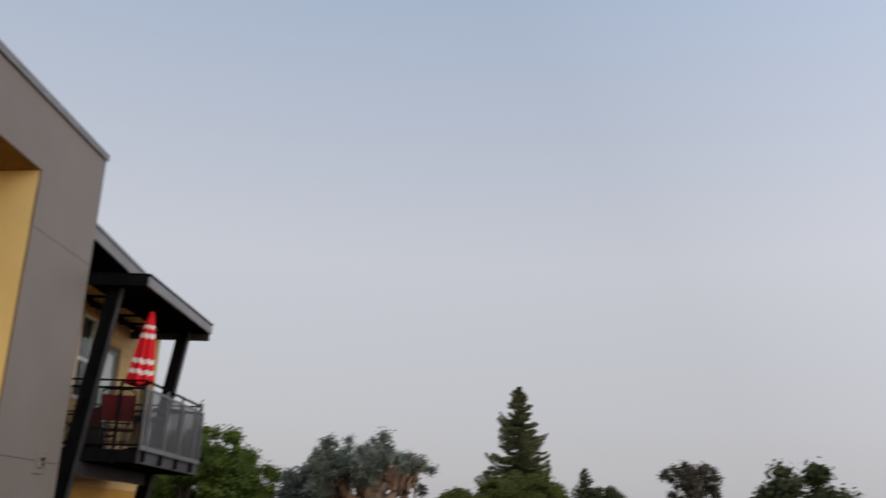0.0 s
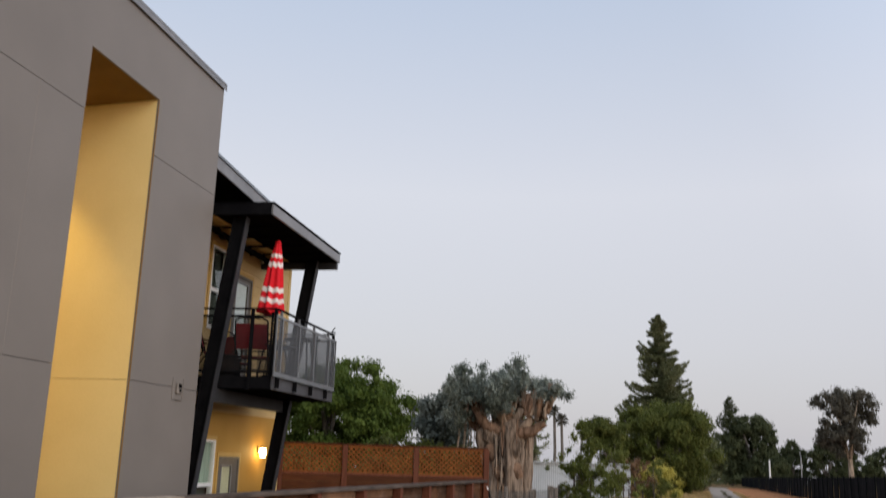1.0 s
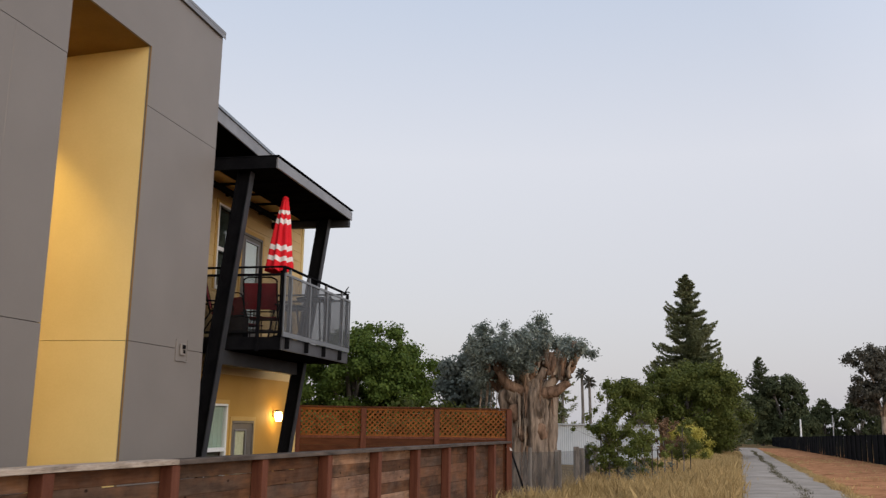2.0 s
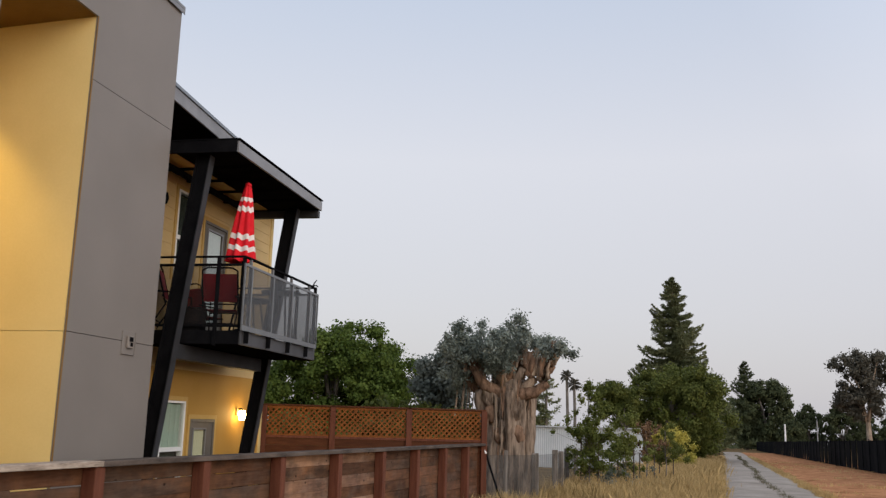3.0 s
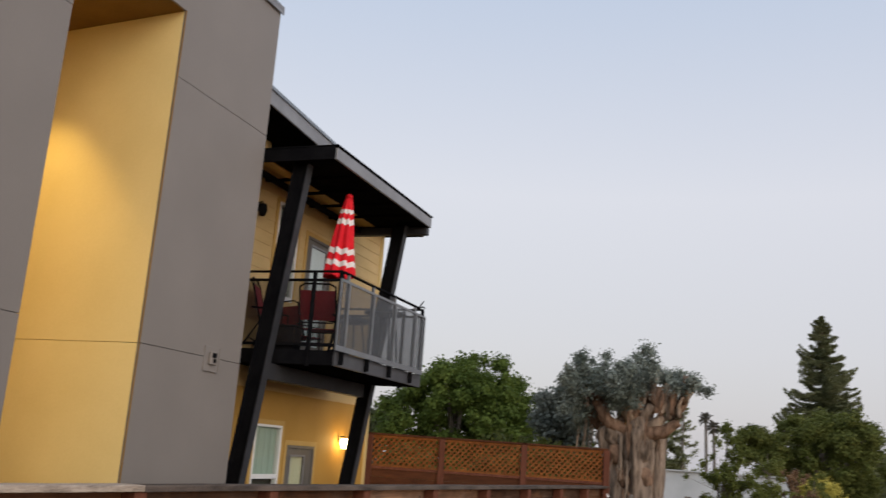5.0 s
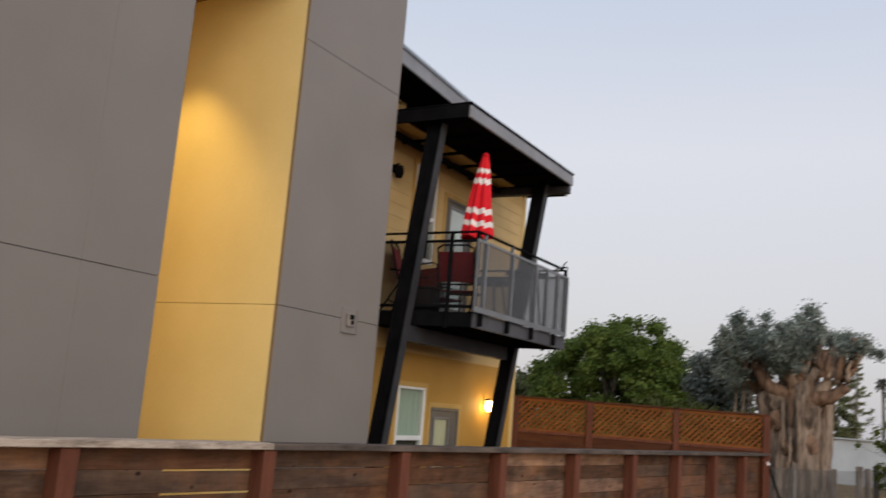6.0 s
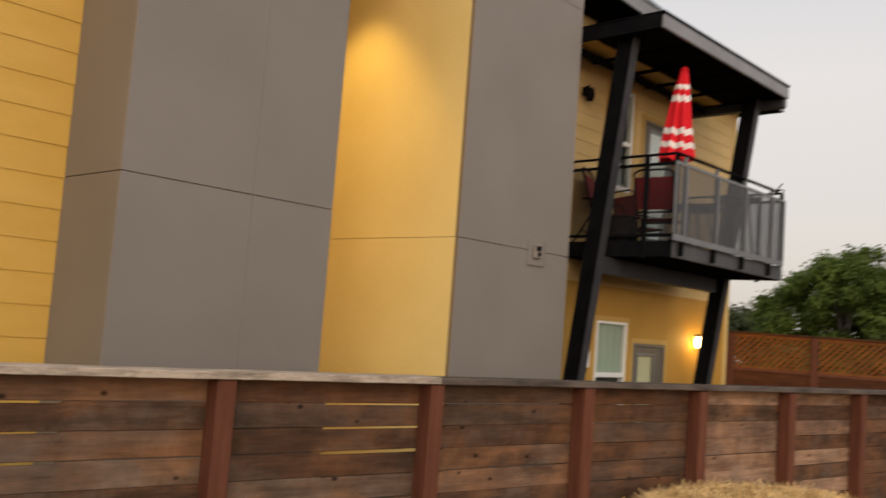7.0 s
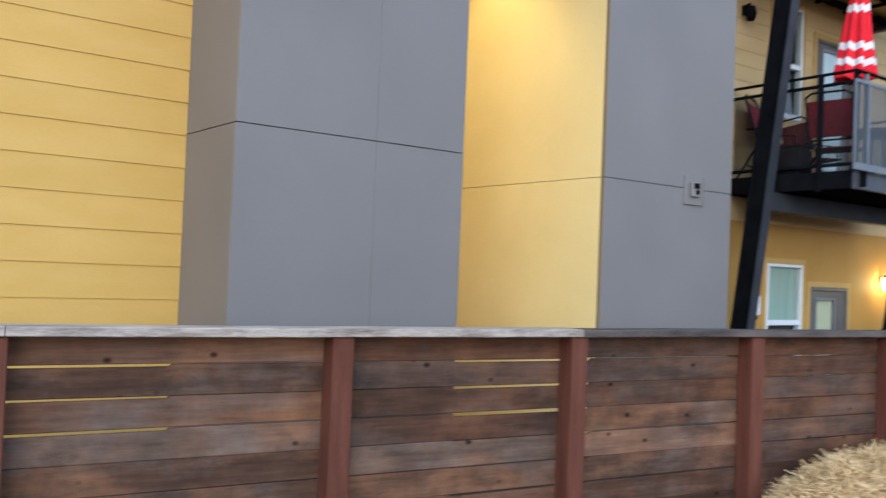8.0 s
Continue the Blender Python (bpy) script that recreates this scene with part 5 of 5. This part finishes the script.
# pale shed
sh = thing("shed", (-2.0, 55.5, -.7), "long low shed with pale corrugated walls", "shed")
bm = bmesh.new()
pts = []
for i in range(161):
    x = -8.0 + i * .06
    pts.append((x, 55 + (.009 if i % 2 else -.009)))
lo = [bm.verts.new((x, y, -.9)) for x, y in pts]
hi = [bm.verts.new((x, y, 1.55)) for x, y in pts]
for i in range(160):
    bm.faces.new((lo[i], lo[i + 1], hi[i + 1], hi[i]))
part("wall", bm, M_SHED, sh)
part("wall", boxes((-8.0, 1.6, 55.05, 59.5, -.9, 1.5)), M_SHED, sh)
part("roof", boxes((-8.2, 1.8, 54.85, 59.8, 1.555, 1.62)), M_SHED, sh)

# black screened fence across the trail
bf = thing("screened_fence", (17, 75, -1), "long chain-link fence covered in black screening", "fence")
for k in range(68):
    y = 40 + k * 3.0
    x = 13.75 + .0925 * (y - 40)
    z = level(x, y)
    bm = bmesh.new()
    tube(bm, [(x - .06, y, z - .2), (x - .06, y, z + 2.15)], [.035, .035], 8)
    part("post", bm, M_BSCR, bf)
    x2, z2 = x + .0925 * 3, level(x, y + 3)
    bm = bmesh.new()
    ra, rb = [], []
    for t in range(7):
        u = t / 6
        bow = .05 * math.sin(math.pi * u) + .02 * math.sin(9 * u + k)
        ra.append(bm.verts.new((x + (x2 - x) * u + bow, y + .002 + 2.996 * u, z + (z2 - z) * u + .03)))
        rb.append(bm.verts.new((x + (x2 - x) * u + bow * .4, y + .002 + 2.996 * u, z + (z2 - z) * u + 2.08 - .03 * math.sin(math.pi * u))))
    for t in range(6):
        bm.faces.new((ra[t], ra[t + 1], rb[t + 1], rb[t]))
    part("screen", bm, M_BSCR, bf)

# poles far off
for nm, lab, px, py, h, r, mt in (("marker_post", "white painted marker post near the trail end", 24.4, 150, 4.6, .15, M_WHITE), ("utility_pole", "thin gray pole beyond the fence", 29.0, 150, 5.3, .09, M_GALV)):
    pb = thing(nm, (px, py, level(px, py)), lab, "pole")
    bm = bmesh.new()
    tube(bm, [(px, py, level(px, py) - .2), (px, py, level(px, py) + h)], [r, r * .8], 10)
    part("shaft", bm, mt, pb)
    bm = bmesh.new()
    tube(bm, [(px, py, level(px, py) + h), (px, py, level(px, py) + h + .08)], [r * .9, r * .5], 10)
    part("cap", bm, mt, pb)


def blades(name, label, spots, count, height, mat, seed, category):
    rng = np.random.default_rng(seed)
    sp = np.array(spots)
    i = rng.integers(0, len(sp), count)
    p = sp[i, :2] + rng.normal(size=(count, 2)) * sp[i, 2:3]
    h = height * sp[i, 3] * rng.uniform(.45, 1.15, count)
    z = -0.012 * p[:, 1] - .02
    a = rng.uniform(0, math.tau, count)
    lean = rng.normal(size=(count, 2)) * (h * .28)[:, None]
    w = .003 + .005 * rng.random(count) + .00016 * p[:, 1]
    s = np.stack([np.cos(a) * w, np.sin(a) * w], 1)
    base = np.column_stack([p, z])
    mid = np.column_stack([p + lean * .35, z + h * .6])
    tip = np.column_stack([p + lean, z + h])
    s3 = np.column_stack([s, np.zeros(count)])
    v = np.stack([base - s3, base + s3, mid + s3 * .7, tip, mid - s3 * .7], axis=1).reshape(-1, 3)
    f = np.arange(count * 5).reshape(-1, 5)
    ob = new(name, raw(name, v.tolist(), f.tolist(), mat))
    return tagged(ob, label, category, kind="stuff")


rng = np.random.default_rng(70)
spots = []
for k in range(700):
    y = 20 + 75 * rng.random() ** 1.3
    left, right = -1.9 + .09 * (y - 23), trail_x(y) - 2.0
    spots.append((rng.uniform(left, right), y, .35, rng.uniform(.55, 1.15)))
blades("dry_grass", "tall golden dry grass between fence and trail", spots, 120000, .52, M_GRASS, 71, "grass")
spots = [(trail_x(y) + .22 + .12 * math.sin(y * .23) + rng.normal() * .08, y, .07, rng.uniform(.25, .9)) for y in rng.uniform(12, 130, 900)]
blades("trail_weeds", "thin line of weeds along the middle of the trail", spots, 15000, .22, M_WEED, 74, "weeds")
spots = [(trail_x(y) + side * rng.uniform(1.48, 1.85), y, .10, rng.uniform(.3, 1)) for y in rng.uniform(15, 120, 380) for side in (-1, 1)]
blades("verge_grass", "dry grass creeping over the trail's edges", spots, 34000, .24, M_GRASS, 75, "grass")
spots = [(trail_x(y) + rng.uniform(1.8, 9), y, .25, rng.uniform(.2, .6)) for y in rng.uniform(15, 100, 150)]
blades("sparse_grass", "sparse dry tufts on the dirt verge", spots, 5000, .4, M_GRASS, 72, "grass")
spots = [(-3.2 + .12 * (y - 8) + rng.uniform(0, 3.0), y, .2, rng.uniform(.2, .7)) for y in rng.uniform(2, 24, 110)]
blades("low_grass", "short dry grass along the board fence", spots, 9000, .35, M_GRASS, 73, "grass")


def straw_pile():
    X, Y, R, H = -2.56, 12.45, 1.2, .425
    rng = np.random.default_rng(80)
    vs, fs, n = [], [], 32
    for i in range(10):
        u = i / 9
        for k in range(n):
            a = math.tau * k / n
            r = R * u * (1 + .10 * noise.noise((math.cos(a) * 2, math.sin(a) * 2, 2)))
            x, y = X + r * math.cos(a), Y + r * 1.6 * math.sin(a)
            vs.append((x, y, level(x, y) - .03 + H * (1 - u ** 4.5) + .05 * noise.noise((x * 3, y * 3, 5))))
    for i in range(9):
        for k in range(n):
            fs.append((i * n + k, i * n + (k + 1) % n, (i + 1) * n + (k + 1) % n, (i + 1) * n + k))
    c = 32000
    u, a = np.sqrt(rng.random(c)), rng.random(c) * math.tau
    p = np.column_stack([X + R * u * np.cos(a), Y + R * 1.6 * u * np.sin(a), np.zeros(c)])
    p[:, 2] = -.012 * p[:, 1] - .01 + H * (1 - u ** 4.5) + rng.random(c) * .06
    d = rng.normal(size=(c, 3)) * np.array([1, 1, .5])
    d /= np.linalg.norm(d, axis=1)[:, None]
    s = np.cross(d, rng.normal(size=(c, 3)))
    s *= (rng.uniform(.0015, .0042, c) / np.linalg.norm(s, axis=1))[:, None]
    L = rng.uniform(.06, .24, c)[:, None]
    q = np.stack([p - d * L / 2 - s, p + d * L / 2 - s, p + d * L / 2 + s, p - d * L / 2 + s], axis=1).reshape(-1, 3)
    o = len(vs)
    vs += q.tolist()
    fs += (np.arange(c * 4).reshape(-1, 4) + o).tolist()
    tagged(new("straw_pile", raw("straw_pile", vs, fs, M_STRAW)), "loose pile of pale straw mulch beside the fence", "straw", kind="stuff")


straw_pile()
